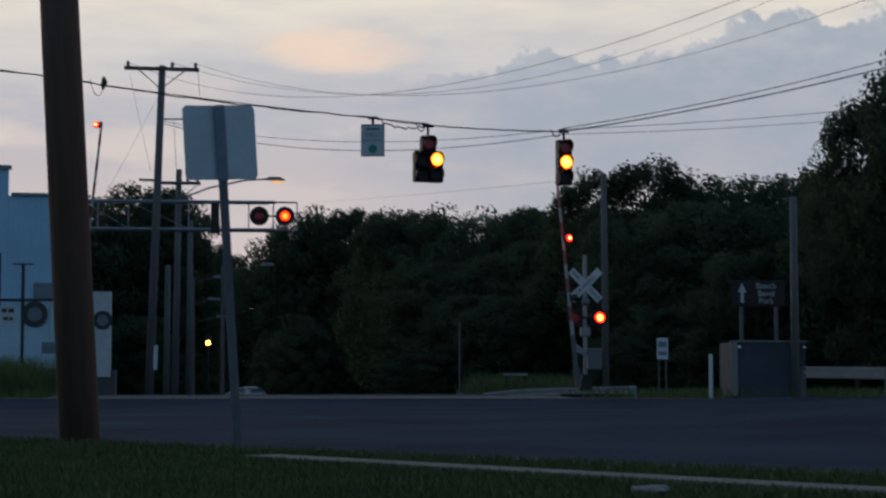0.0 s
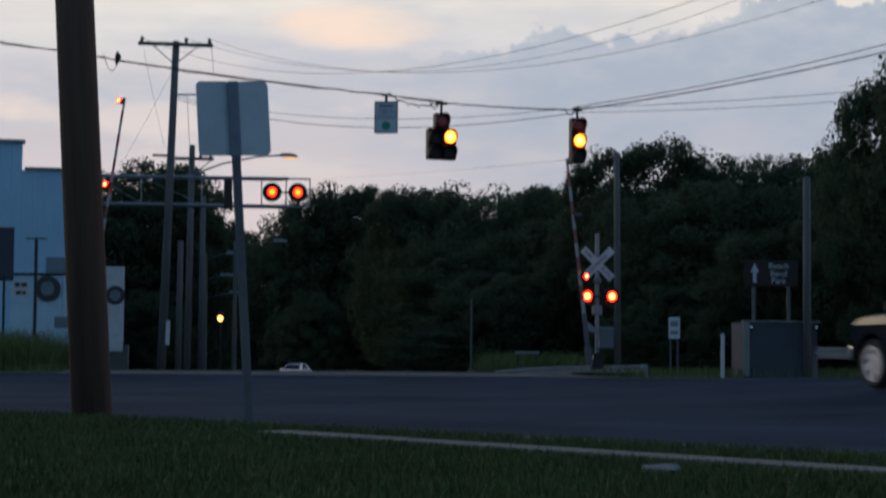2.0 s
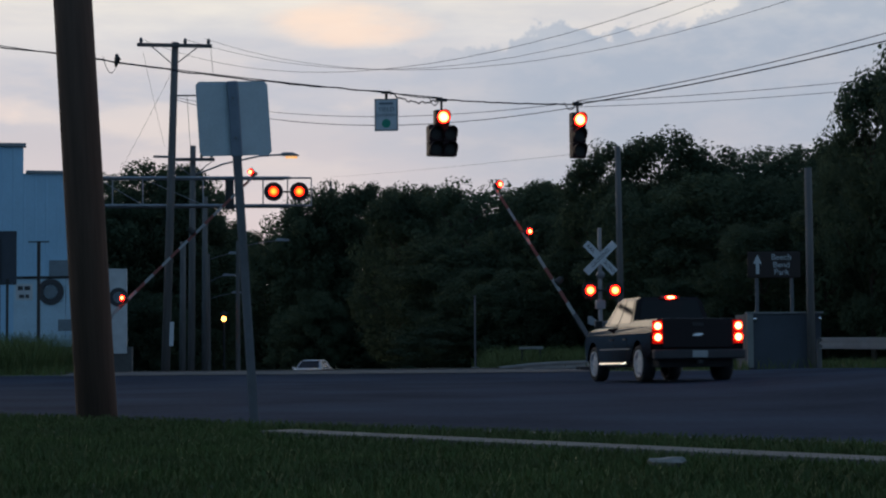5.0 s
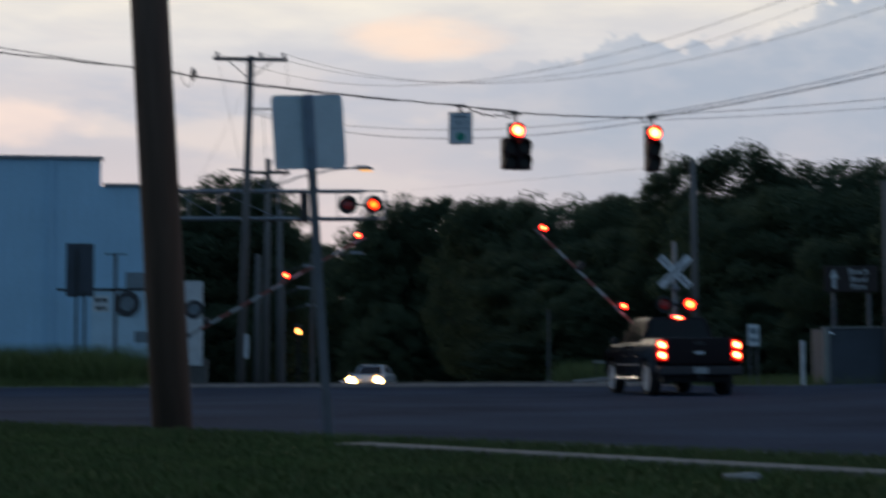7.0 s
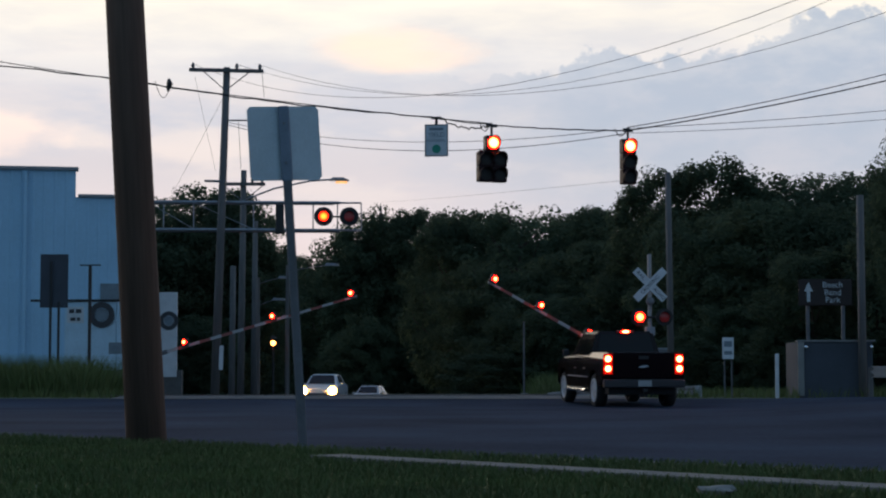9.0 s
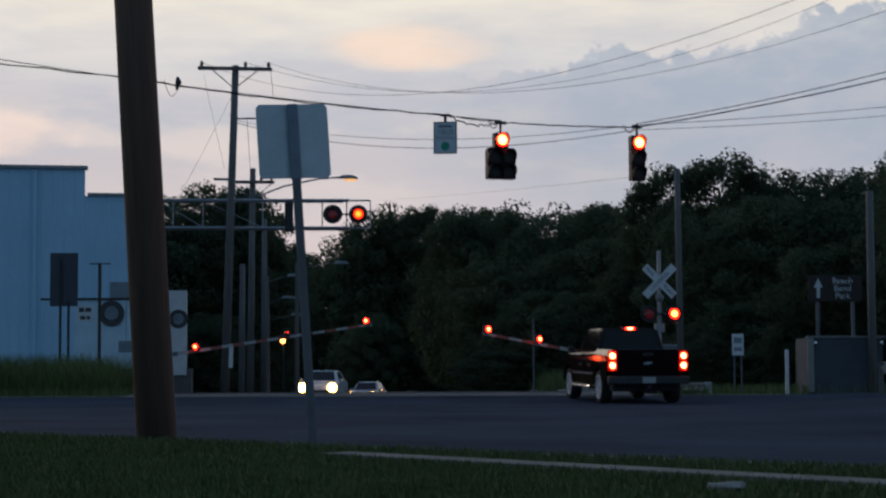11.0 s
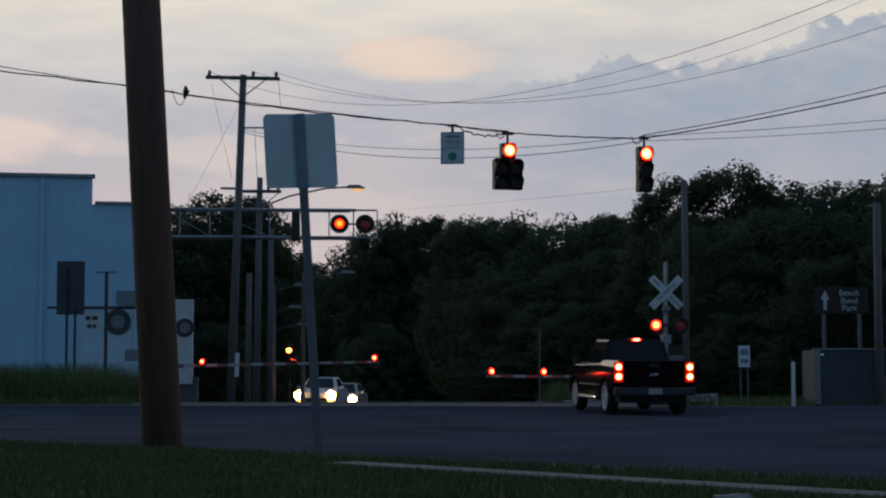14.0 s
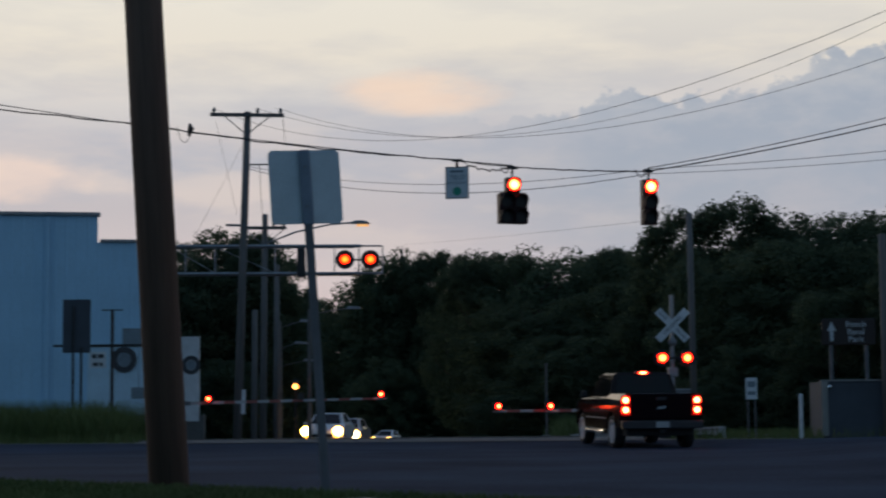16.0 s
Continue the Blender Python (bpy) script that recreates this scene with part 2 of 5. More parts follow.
M_LENS_CLEAR = glass("clear_lens", (0.5, 0.5, 0.48), 0.1)
M_BROWN = mat("brown_sign_face", (0.024, 0.012, 0.009), 0.6, 0, 0.2, 3, 40, 0)
M_GREEN = mat("green_sign_print", (0.02, 0.28, 0.18), 0.6, 0, 0.1, 3, 40, 0)
M_PRINT = mat("dark_sign_print", (0.05, 0.05, 0.055), 0.6, 0, 0.1, 3, 40, 0)
M_PRINT_GREY = mat("grey_mural_print", (0.20, 0.24, 0.27), 0.7, 0, 0.25, 2, 12, 0)
M_WIRE = mat("black_cable", (0.02, 0.02, 0.022), 0.6, 0, 0.1, 3, 40, 0)
M_RAIL = mat("rusty_rail_steel", (0.20, 0.17, 0.15), 0.5, 0.6, 0.3, 3, 40, 0.2, 0.003)
M_BARK = mat("bark", (0.07, 0.055, 0.042), 0.95, 0, 0.4, 2, 18, 0.6, 0.03)
M_LEAF = mat("leaf_green", (0.076, 0.102, 0.060), 1.0, 0, 0.45, 0.35, 2.5, 0, rand=0.25)
M_LEAF.node_tree.nodes["Principled BSDF"].inputs["Specular IOR Level"].default_value = 0.15
n_, l_ = M_LEAF.node_tree.nodes, M_LEAF.node_tree.links
through_leaf, leaf_mix = n_.new("ShaderNodeBsdfTranslucent"), n_.new("ShaderNodeMixShader")
through_leaf.inputs[0].default_value = (0.070, 0.105, 0.066, 1)
leaf_mix.inputs[0].default_value = 0.42
l_.new(n_["Principled BSDF"].outputs[0], leaf_mix.inputs[1])
l_.new(through_leaf.outputs[0], leaf_mix.inputs[2])
l_.new(leaf_mix.outputs[0], n_["Material Output"].inputs[0])
M_WALK = mat("weathered_walk_concrete", (0.115, 0.115, 0.105), 0.95, 0, 0.3, 1.5, 40, 0.2, 0.005, rand=0.15)
M_FOUND = mat("stained_foundation", (0.13, 0.125, 0.12), 0.9, 0, 0.35, 0.8, 12, 0.2, 0.01)
M_BOX = mat("grey_block_enclosure", (0.064, 0.072, 0.088), 0.85, 0, 0.25, 1.2, 20, 0.2, 0.005)

G_RED = glow("lit_red_lens", (1.0, 0.36, 0.085), (1.0, 0.006, 0.002), 13.0, 0.15)
G_REDSMALL = glow("lit_small_red_lens", (1.0, 0.40, 0.10), (1.0, 0.004, 0.002), 13.0, 0.085, 0.28, 0.76)
G_FLASH = glow("lit_crossing_lens", (1.0, 0.34, 0.06), (1.0, 0.005, 0.002), 10.0, 0.15, 0.22, 0.80)
G_ORANGE = glow("lit_led_array", (1.0, 0.24, 0.02), (1.0, 0.010, 0.003), 3.2, 0.17, 0.25, 0.85)
G_YELLOW = glow("lit_yellow_lens", (1.0, 0.52, 0.05), (1.0, 0.12, 0.002), 9.0, 0.15)
G_BRAKE = glow("lit_brake_lens", (1.0, 0.44, 0.14), (1.0, 0.004, 0.002), 14.0, 0.10, 0.34, 0.80)
# dim red over the whole tail lamp stands in for the brake lights' halo
G_TAIL_HALO = glow("lit_tail_lamp_halo", (0.75, 0.010, 0.004), (0.35, 0.004, 0.002), 0.7, 1.9)
G_HEAD = glow("lit_headlamp_flare", (1.0, 0.88, 0.55), (1.0, 0.40, 0.05), 30.0, 0.22)
G_FOG = glow("lit_amber_lamp", (1.0, 0.50, 0.06), (1.0, 0.26, 0.02), 4.0, 0.10)
G_SODIUM = glow("lit_sodium_lamp", (1.0, 0.42, 0.09), (1.0, 0.08, 0.004), 8.0, 0.20)
G_SODIUM_DIM = glow("warming_sodium_lamp", (1.0, 0.55, 0.22), (1.0, 0.42, 0.14), 0.95, 0.3)


# ---- mesh helpers ----
def part(name, bm, material, parent=None, label="", m=None, smooth=False):
    me = bpy.data.meshes.new(name)
    bmesh.ops.recalc_face_normals(bm, faces=bm.faces)
    bm.to_mesh(me)
    bm.free()
    me.materials.append(material)
    if smooth:
        me.polygons.foreach_set("use_smooth", [True] * len(me.polygons))
    ob = new(name, me)
    if parent:
        ob.parent = parent
    if m is not None:
        ob.matrix_basis = m
    if label:
        tagged(ob, label)
    return ob


def empty(name, m, label, category, group="", kind=""):
    ob = new(name)
    ob.empty_display_size = 0.3
    ob.matrix_basis = m
    return tagged(ob, label, category, group, kind)


def box(x0, x1, y0, y1, z0, z1, bevel=0.0, bm=None):
    bm = bm or bmesh.new()
    vs = [bm.verts.new(p) for p in ((x0, y0, z0), (x1, y0, z0), (x1, y1, z0), (x0, y1, z0),
                                    (x0, y0, z1), (x1, y0, z1), (x1, y1, z1), (x0, y1, z1))]
    fs = [bm.faces.new([vs[i] for i in q]) for q in
          ((3, 2, 1, 0), (4, 5, 6, 7), (0, 1, 5, 4), (1, 2, 6, 5), (2, 3, 7, 6), (3, 0, 4, 7))]
    if bevel:
        es = list({e for f in fs for e in f.edges})
        bmesh.ops.bevel(bm, geom=es, offset=bevel, segments=2, affect="EDGES", profile=0.6)
    return bm


def tube(points, radii, n=8, bm=None):
    """A round bar through the points, with a radius at each."""
    bm = bm or bmesh.new()
    pts = [Vector(p) for p in points]
    if not isinstance(radii, (list, tuple)):
        radii = [radii] * len(pts)
    rings = []
    for i, p in enumerate(pts):
        d = (pts[min(i + 1, len(pts) - 1)] - pts[max(i - 1, 0)]).normalized()
        a = d.cross(Vector((0, 0, 1)) if abs(d.z) < 0.9 else Vector((1, 0, 0))).normalized()
        b = d.cross(a)
        rings.append([bm.verts.new(p + (a * math.cos(6.28318 * k / n) + b * math.sin(6.28318 * k / n)) * radii[i])
                      for k in range(n)])
    for r0, r1 in zip(rings, rings[1:]):
        for k in range(n):
            bm.faces.new((r0[k], r0[(k + 1) % n], r1[(k + 1) % n], r1[k]))
    bm.faces.new(rings[0][::-1])
    bm.faces.new(rings[-1])
    return bm


def prism(poly, axis, a, b, bevel=0.0, bm=None):
    """A polygon in the two other axes, drawn out along axis from a to b."""
    bm = bm or bmesh.new()

    def at(u, v, w):
        return {"x": (w, u, v), "y": (u, w, v), "z": (u, v, w)}[axis]
    lo = [bm.verts.new(at(u, v, a)) for u, v in poly]
    hi = [bm.verts.new(at(u, v, b)) for u, v in poly]
    n = len(poly)
    fs = [bm.faces.new(lo), bm.faces.new(hi[::-1])]
    for i in range(n):
        fs.append(bm.faces.new((lo[i], hi[i], hi[(i + 1) % n], lo[(i + 1) % n])))
    if bevel:
        bmesh.ops.bevel(bm, geom=list({e for f in fs[:2] for e in f.edges}), offset=bevel, segments=2, affect="EDGES")
    return bm


def disc(r, y0, y1, n=20, dome=0.0, bm=None):
    """A round plate that faces -y, with its middle pushed forward by dome."""
    bm = bm or bmesh.new()
    back = [bm.verts.new((r * math.cos(6.28318 * k / n), y1, r * math.sin(6.28318 * k / n))) for k in range(n)]
    front = [bm.verts.new((r * math.cos(6.28318 * k / n), y0, r * math.sin(6.28318 * k / n))) for k in range(n)]
    mid = [bm.verts.new((0.6 * r * math.cos(6.28318 * k / n), y0 - 0.7 * dome, 0.6 * r * math.sin(6.28318 * k / n)))
           for k in range(n)]
    tip = bm.verts.new((0, y0 - dome, 0))
    bm.faces.new(back)
    for k in range(n):
        j = (k + 1) % n
        bm.faces.new((back[k], back[j], front[j], front[k]))
        bm.faces.new((front[k], front[j], mid[j], mid[k]))
        bm.faces.new((mid[k], mid[j], tip))
    return bm


def hood(r, y0, y1, bm=None, n=14, thick=0.012):
    """A visor: an open half-tube over a lens, longest at the top."""
    bm = bm or bmesh.new()
    rows = []
    for k in range(n + 1):
        a = math.radians(-35 + 250 * k / n)
        depth = y1 + (y0 - y1) * (0.35 + 0.65 * max(0.0, math.sin(a)))
        rows.append([bm.verts.new((q * math.cos(a), y, q * math.sin(a))) for q, y in
                     ((r, y1), (r, depth), (r - thick, depth), (r - thick, y1))])
    for a, b in zip(rows, rows[1:]):
        for i in range(4):
            j = (i + 1) % 4
            bm.faces.new((a[i], b[i], b[j], a[j]))
    bm.faces.new(rows[0])
    bm.faces.new(rows[-1][::-1])
    return bm


def text(name, words, size, material, parent, m, label=""):
    cu = bpy.data.curves.new(name, "FONT")
    cu.body, cu.size, cu.align_x, cu.align_y, cu.extrude = words, size, "CENTER", "CENTER", 0.002
    tmp = bpy.data.objects.new(name, cu)
    me = bpy.data.meshes.new_from_object(tmp)
    bpy.data.objects.remove(tmp)
    me.materials.append(material)
    ob = new(name, me)
    ob.parent, ob.matrix_basis = parent, m
    return tagged(ob, label) if label else ob


def ground_z(y):
    """Level over the crossing, then falling away behind the tracks."""
    pts = ((-1e9, 0.0), (52, 0.0), (61, -0.12), (70, -0.40), (81, -0.73), (93, -1.05), (105, -1.5), (130, -1.9), (160, -2.25), (400, -3.0), (1e9, -3.0))
    for (a, za), (b, zb) in zip(pts, pts[1:]):
        if y <= b:
            return za + (zb - za) * (y - a) / (b - a)
    return -3.0


# ---- ground ----
def sheet(name, xs, ys, zf, material, label, category):
    bm = bmesh.new()
    grid = [[bm.verts.new((x, y, zf(x, y))) for x in xs] for y in ys]
    for r0, r1 in zip(grid, grid[1:]):
        for i in range(len(xs) - 1):
            bm.faces.new((r0[i], r0[i + 1], r1[i + 1], r1[i]))
    return tagged(part(name, bm, material), label, category, kind="structure")


sheet("ground", [-1500, -300, -80, -40, -15, 0, 15, 40, 80, 300, 1500],
      [-300, -50, 0, 7.5, 8.5, 20, 48, 50, 52, 55, 61, 65, 70, 75, 81, 93, 105, 130, 160, 250, 400, 1500],
      lambda x, y: ground_z(y) - (0.05 if y < 8 or y > 48.5 else 0.16), M_GRASS, "dark grassy ground falling away behind the tracks", "ground")

ROAD_TURN = radians(8)


def road_x(y):
    """The middle of the road that crosses the tracks."""
    return -4.0 - (y - 53) * math.tan(ROAD_TURN)


def edge_x(y):
    """The near kerb line of the cross street."""
    return -4.9 + (20.0 - y) * 1.141


def edge_y(x):
    return 20.0 - (x + 4.9) / 1.141


STREET_Z = -0.085


def street_z(x, y):
    """The street climbs a little to one side and up to the tracks."""
    z = STREET_Z + 0.16 * min(1.0, max(0.0, (x - 4) / 5))
    z -= 0.06 * min(1.0, max(0.0, (y - 34) / 6))
    z += 0.10 * min(1.0, max(0.0, (x - 4.8) / 2.2)) * min(1.0, max(0.0, (y - 17) / 9)) * min(1.0, max(0.0, (40 - y) / 8))
    return z if y < 44.5 else z + (max(z, -0.035) - z) * min(1.0, (y - 44.5) / 4)


bm = bmesh.new()
near = [(x, edge_y(x)) for x in (-36, -20, -10, -4.9, 0, 4, 4.8, 5.9, 7, 9, 12, 25, 45)]
far = [(x, 48.6 if x < 4 else 48.6 - 0.16 * (x - 4)) for x, _ in near]
for k in range(len(near) - 1):
    quad = []
    for x, y in (near[k], near[k + 1]):
        y1 = max(dict(far)[x], y + 0.5)
        ys = [y + (y1 - y) * u for u in (0, 0.12, 0.3, 0.4, 0.5, 0.6, 0.7, 0.8, 0.87, 0.94, 1)]
        quad.append([bm.verts.new((x, v, street_z(x, v))) for v in ys])
    for i in range(10):
        bm.faces.new((quad[0][i], quad[1][i], quad[1][i + 1], quad[0][i + 1]))
bmesh.ops.remove_doubles(bm, verts=bm.verts, dist=0.001)
tagged(part("road_cross_street", bm, M_ASPHALT), "wide worn asphalt cross street at dusk", "road", kind="structure")
bm = bmesh.new()
rows = []
for y in (48.0, 50, 52, 55, 58, 61, 65, 70, 75, 81, 93, 105, 130, 160, 250, 400):
    c = road_x(y)
    rows.append([bm.verts.new((c + k, y, ground_z(y) + 0.006 - 0.038 * min(1.0, max(0.0, (58 - y) / 8)))) for k in (-7.3, 0, 7.3)])
for a, b in zip(rows, rows[1:]):
    for i in (0, 1):
        bm.faces.new((a[i], a[i + 1], b[i + 1], b[i]))
tagged(part("road_over_tracks", bm, M_ASPHALT_WORN), "asphalt road crossing the tracks and dipping behind them", "road",
       kind="structure")

# walk along the lawn, in slabs
pavement = empty("pavement", pose(0, 0, 0), "narrow pale concrete walk between lawn and verge", "pavement", kind="structure")
ang = math.atan2(-4.6, 4.34)
slab = None
for i in range(22):
    m = pose(-1.6 + 0.6862 * 1.22 * i, 15.2 - 0.7274 * 1.22 * i, 0.0, 0, 0, math.degrees(ang))
    if slab is None:
        slab = part("slab", box(0, 1.2, -0.09, 0.27, -0.10, 0.0, 0.01), M_WALK, pavement, m=m)
    else:
        ob = new("slab", slab.data)
        ob.parent, ob.matrix_basis = pavement, m
kerb = empty("kerb", pose(0, 0, 0), "low worn concrete kerb at the street's edge", "kerb", kind="structure")
kang = math.degrees(math.atan2(-1, 1.141))
stone = None
for i in range(26):
    x = 0.2 + i * 1.83 * 0.752
    m = pose(x, edge_y(x) - 0.02, 0.0, 0, 0, kang)
    if stone is None:
        stone = part("kerbstone", box(0, 1.81, -0.15, 0.0, -0.2, -0.025, 0.015), M_WALK, kerb, m=m)
    else:
        ob = new("kerbstone", stone.data)
        ob.parent, ob.matrix_basis = kerb, m


def blades(name, spots, h, w, material, label, seed):
    """Many single blades, each a bent sliver."""
    rnd = random.Random(seed)
    vs, fs = [], []
    for x, y, z in spots:
        a, b = rnd.uniform(0, 6.28), rnd.uniform(0, 6.28)
        hh, ww = h * rnd.uniform(0.5, 1.25), w * rnd.uniform(0.6, 1.3)
        dx, dy = math.cos(a) * ww, math.sin(a) * ww
        lx, ly = math.cos(b) * hh * 0.45, math.sin(b) * hh * 0.45
        k = len(vs)
        vs += [(x - dx, y - dy, z), (x + dx, y + dy, z), (x + lx * .4 + dx * .7, y + ly * .4 + dy * .7, z + hh * .6),
               (x + lx * .4 - dx * .7, y + ly * .4 - dy * .7, z + hh * .6), (x + lx, y + ly, z + hh)]
        fs += [(k, k + 1, k + 2, k + 3), (k + 3, k + 2, k + 4)]
    me = bpy.data.meshes.new(name)
    me.from_pydata(vs, [], fs)
    me.materials.append(material)
    return tagged(new(name, me), label, "grass", kind="stuff")


rnd = random.Random(3)
spots = []
while len(spots) < 95000:
    y = rnd.uniform(5.5, 24)
    x = rnd.uniform(-0.30 * y - 0.6, 0.30 * y + 0.6)
    if x > edge_x(y) - 0.12:
        continue
    # leave the walk free
    u, v = (x + 1.6) * 0.6862 - (y - 15.2) * 0.7274, (x + 1.6) * 0.7274 + (y - 15.2) * 0.6862
    if u > -0.1 and -0.10 < v < 0.28:
        continue
    spots.append((x, y, -0.05))
blades("lawn_grass", spots, 0.066, 0.006, M_BLADE, "dark green mown lawn grass", 5)
spots = [(rnd.uniform(-20, -12.5) - 0.0, rnd.uniform(53, 60), -0.1) for _ in range(9000)]
blades("tall_weeds", spots, 1.12, 0.017, M_WEED, "tall unmown green weeds before the building", 6)
spots = []
for _ in range(9000):
    y = rnd.uniform(49.5, 72)
    x = rnd.uniform(3.8, 21)
    spots.append((x, y, ground_z(y) - 0.05))
blades("rough_verge_grass", spots, 0.30, 0.014, M_WEED, "rough dark verge grass by the tracks", 7)
spots = [(rnd.uniform(0.6, 4.0) + 0.04 * k % 1, 59 + 9 * rnd.random(), -0.45) for k in range(4200)]
blades("tall_verge_grass", spots, 0.95, 0.016, M_WEED, "yellow-green tall grass on the bank by the tracks", 9)
spots = []
for _ in range(5000):
    y = rnd.uniform(49.5, 66)
    x = rnd.uniform(-26, road_x(y) - 7.4)
    spots.append((x, y, ground_z(y) - 0.05))
blades("far_verge_grass", spots, 0.28, 0.014, M_WEED, "dark grass between street and building", 8)

bm = bmesh.new()
bmesh.ops.create_icosphere(bm, subdivisions=2, radius=0.06)
for v in bm.verts:
    v.co *= 1 + 0.5 * noise.noise(v.co * 30)
    v.co.x *= 2.2
    v.co.z *= 0.5
tagged(part("litter", bm, M_CONC, m=pose(1.22, 10.6, 0.01, 0, 0, -30)), "crumpled scrap of white litter on the grass", "litter")

# ---- tracks ----
track_m = pose(-4, 56.5, -0.06, 0, 0, 8)
for dy in (-0.75, 0.75):
    bm = prism([(-0.07, 0), (0.07, 0), (0.07, 0.03), (0.02, 0.04), (0.02, 0.10), (0.036, 0.11), (0.036, 0.145),
                (-0.036, 0.145), (-0.036, 0.11), (-0.02, 0.10), (-0.02, 0.04), (-0.07, 0.03)], "x", -45, 45)
    for v in bm.verts:
        v.co.y += dy
        v.co.z -= 0.12
    tagged(part("railway_rail", bm, M_RAIL, m=track_m), "rusty steel railway rail across the road", "rail", "rails")


# ---- utility poles ----
def utility_pole(m, height, r0, r1, label, material, arm=None, arm_z=0.35):
    ob = empty("utility_pole", m, label, "utility pole", "utility poles")
    part("pole", tube([(0, 0, -0.4), (0, 0, height * 0.5), (0, 0, height)], [r0, (r0 + r1) / 2, r1], 14), material, ob,
         smooth=True)
    if arm:
        z = height - arm_z
        beam = part("crossarm", box(-arm / 2, arm / 2, -0.17, -0.06, z, z + 0.12, 0.01), M_WOOD_GREY, ob)
        for s in (-1, 1):
            part("brace", tube([(s * 0.75, -0.1, z), (0, -0.12, z - 0.62)], 0.02, 6), M_STEEL, beam)
        for x in (-arm / 2 + 0.12, arm / 2 - 0.12, 0.35):
            part("insulator", tube([(x, -0.11, z + 0.10), (x, -0.11, z + 0.20), (x, -0.11, z + 0.30)],
                                   [0.03, 0.07, 0.035], 8), M_STEEL, beam)
    return ob


# the thick pole on the lawn, leaning a little
utility_pole(pose(-3.80, 19.0, 0, 0, -3.45, 0), 10.5, 0.213, 0.19, "thick weathered brown wooden utility pole on the lawn",
             M_WOOD)
tpole = utility_pole(pose(-9.72, 60.0, 0, 0, 1.7, 0), 10.9, 0.15, 0.115,
                     "tall grey wooden utility pole with crossarm and insulators", M_WOOD_GREY, 2.5, 0.18)
part("transformer_bracket", box(-0.6, 0.1, -0.12, -0.05, 7.0, 7.08, 0.01), M_STEEL, tpole)
part("line_bracket", tube([(0.05, -0.05, 9.1), (0.75, -0.05, 9.12)], 0.03, 6), M_STEEL, tpole)
part("marker_strip", box(0.12, 0.26, -0.17, -0.14, 0.75, 1.55, 0.01), M_WHITE, tpole, "pale reflective marker strip")
lpole = utility_pole(pose(-10.2, 69, -0.3, 0, 0.5, 0), 8.72, 0.14, 0.11,
                     "grey wooden pole with a street lamp on a long arm", M_WOOD_GREY, 1.7, 0.60)
part("lamp_arm", tube([(0.1, 0, 7.6), (1.2, -0.2, 8.0), (2.6, -0.4, 8.28), (3.4, -0.45, 8.33)], 0.035, 8), M_GALV, lpole)
lamp_head = part("lamp_head", prism([(3.35, 8.29), (3.5, 8.41), (3.9, 8.41), (4.12, 8.31), (4.05, 8.27)], "y", -0.58, -0.32, 0.02),
                 M_GALV, lpole, "grey cobra-head lamp housing")
part("lamp_glass", box(-0.22, 0.22, -0.1, 0.1, -0.05, 0.02, 0.02), G_SODIUM_DIM, lpole, "faintly glowing orange lamp glass",
     m=pose(3.82, -0.45, 8.24))
for x, y, h, lean, lab in ((-11.3, 74, 5.6, 0.3, "short grey wooden pole behind the crossing"),
                           (-10.95, 78, 7.9, 0.2, "weathered wooden pole beside the road")):
    utility_pole(pose(x, y, ground_z(y) - 0.05, 0, lean, 0), h, 0.14, 0.11, lab, M_WOOD_GREY)
utility_pole(pose(5.22, 58, -0.1, 0, -0.4, 0), 7.15, 0.11, 0.095, "slim grey wooden pole behind the crossbuck", M_WOOD_GREY)
utility_pole(pose(9.78, 50.3, -0.1, 0, 0, 0), 5.65, 0.115, 0.10, "slim grey wooden pole beside the block enclosure",
             M_WOOD_GREY)


far_pole = utility_pole(pose(-13.6, 194, ground_z(194) - 0.1, 0, 0, 0), 20.9, 0.19, 0.13, "tall dark utility pole rising out of the far trees",
                        M_WOOD_GREY)
part("transformer", tube([(0.1, -0.35, 18.9), (0.1, -0.35, 19.0), (0.1, -0.35, 20.0), (0.1, -0.35, 20.1)], [0.25, 0.32, 0.32, 0.2], 12), M_DARK, far_pole,
     "dark can-shaped transformer")


# ---- street lamps down the road ----
def roadside_lamp(x, y, h, reach, label, lit=False):
    z = ground_z(y) - 0.05
    ob = empty("street_lamp", pose(x, y, z), label, "street lamp", "street lamps down the road")
    part("pole", tube([(0, 0, 0), (0, 0, h)], [0.11, 0.08], 8), M_WOOD_GREY, ob)
    part("arm", tube([(0, 0, h - 0.3), (reach * .5, 0, h - 0.12), (reach, 0, h)], 0.02, 6), M_POST, ob)
    part("head", prism([(reach - .1, h - .03), (reach, h + .1), (reach + .5, h + .06), (reach + .55, h - .04)], "y",
                       -0.10, 0.10, 0.02), M_GALV, ob)
    if lit:
        part("lamp_glass", disc(0.24, -0.02, 0.02, 14, 0.12), G_SODIUM, ob, "glowing orange sodium lamp glass",
             m=pose(reach + 0.25, -0.15, h - 0.12))
    return ob


roadside_lamp(-9.75, 80, 6.15, 1.75, "unlit grey street lamp on a long arm")
roadside_lamp(-11.35, 82, 5.75, 1.0, "unlit grey street lamp on a short arm")
roadside_lamp(-11.75, 85, 4.95, 0.75, "unlit grey street lamp on a short arm")
roadside_lamp(-12.15, 88, 4.3, 1.2, "unlit grey street lamp on a short arm")
plamp = empty("post_lamp", pose(-10.25, 79, ground_z(79) - 0.05), "low lamp post glowing orange before the dark trees", "street lamp")
part("post", tube([(0, 0.1, 0), (0, 0.1, 2.75)], 0.05, 8), M_DARK, plamp)
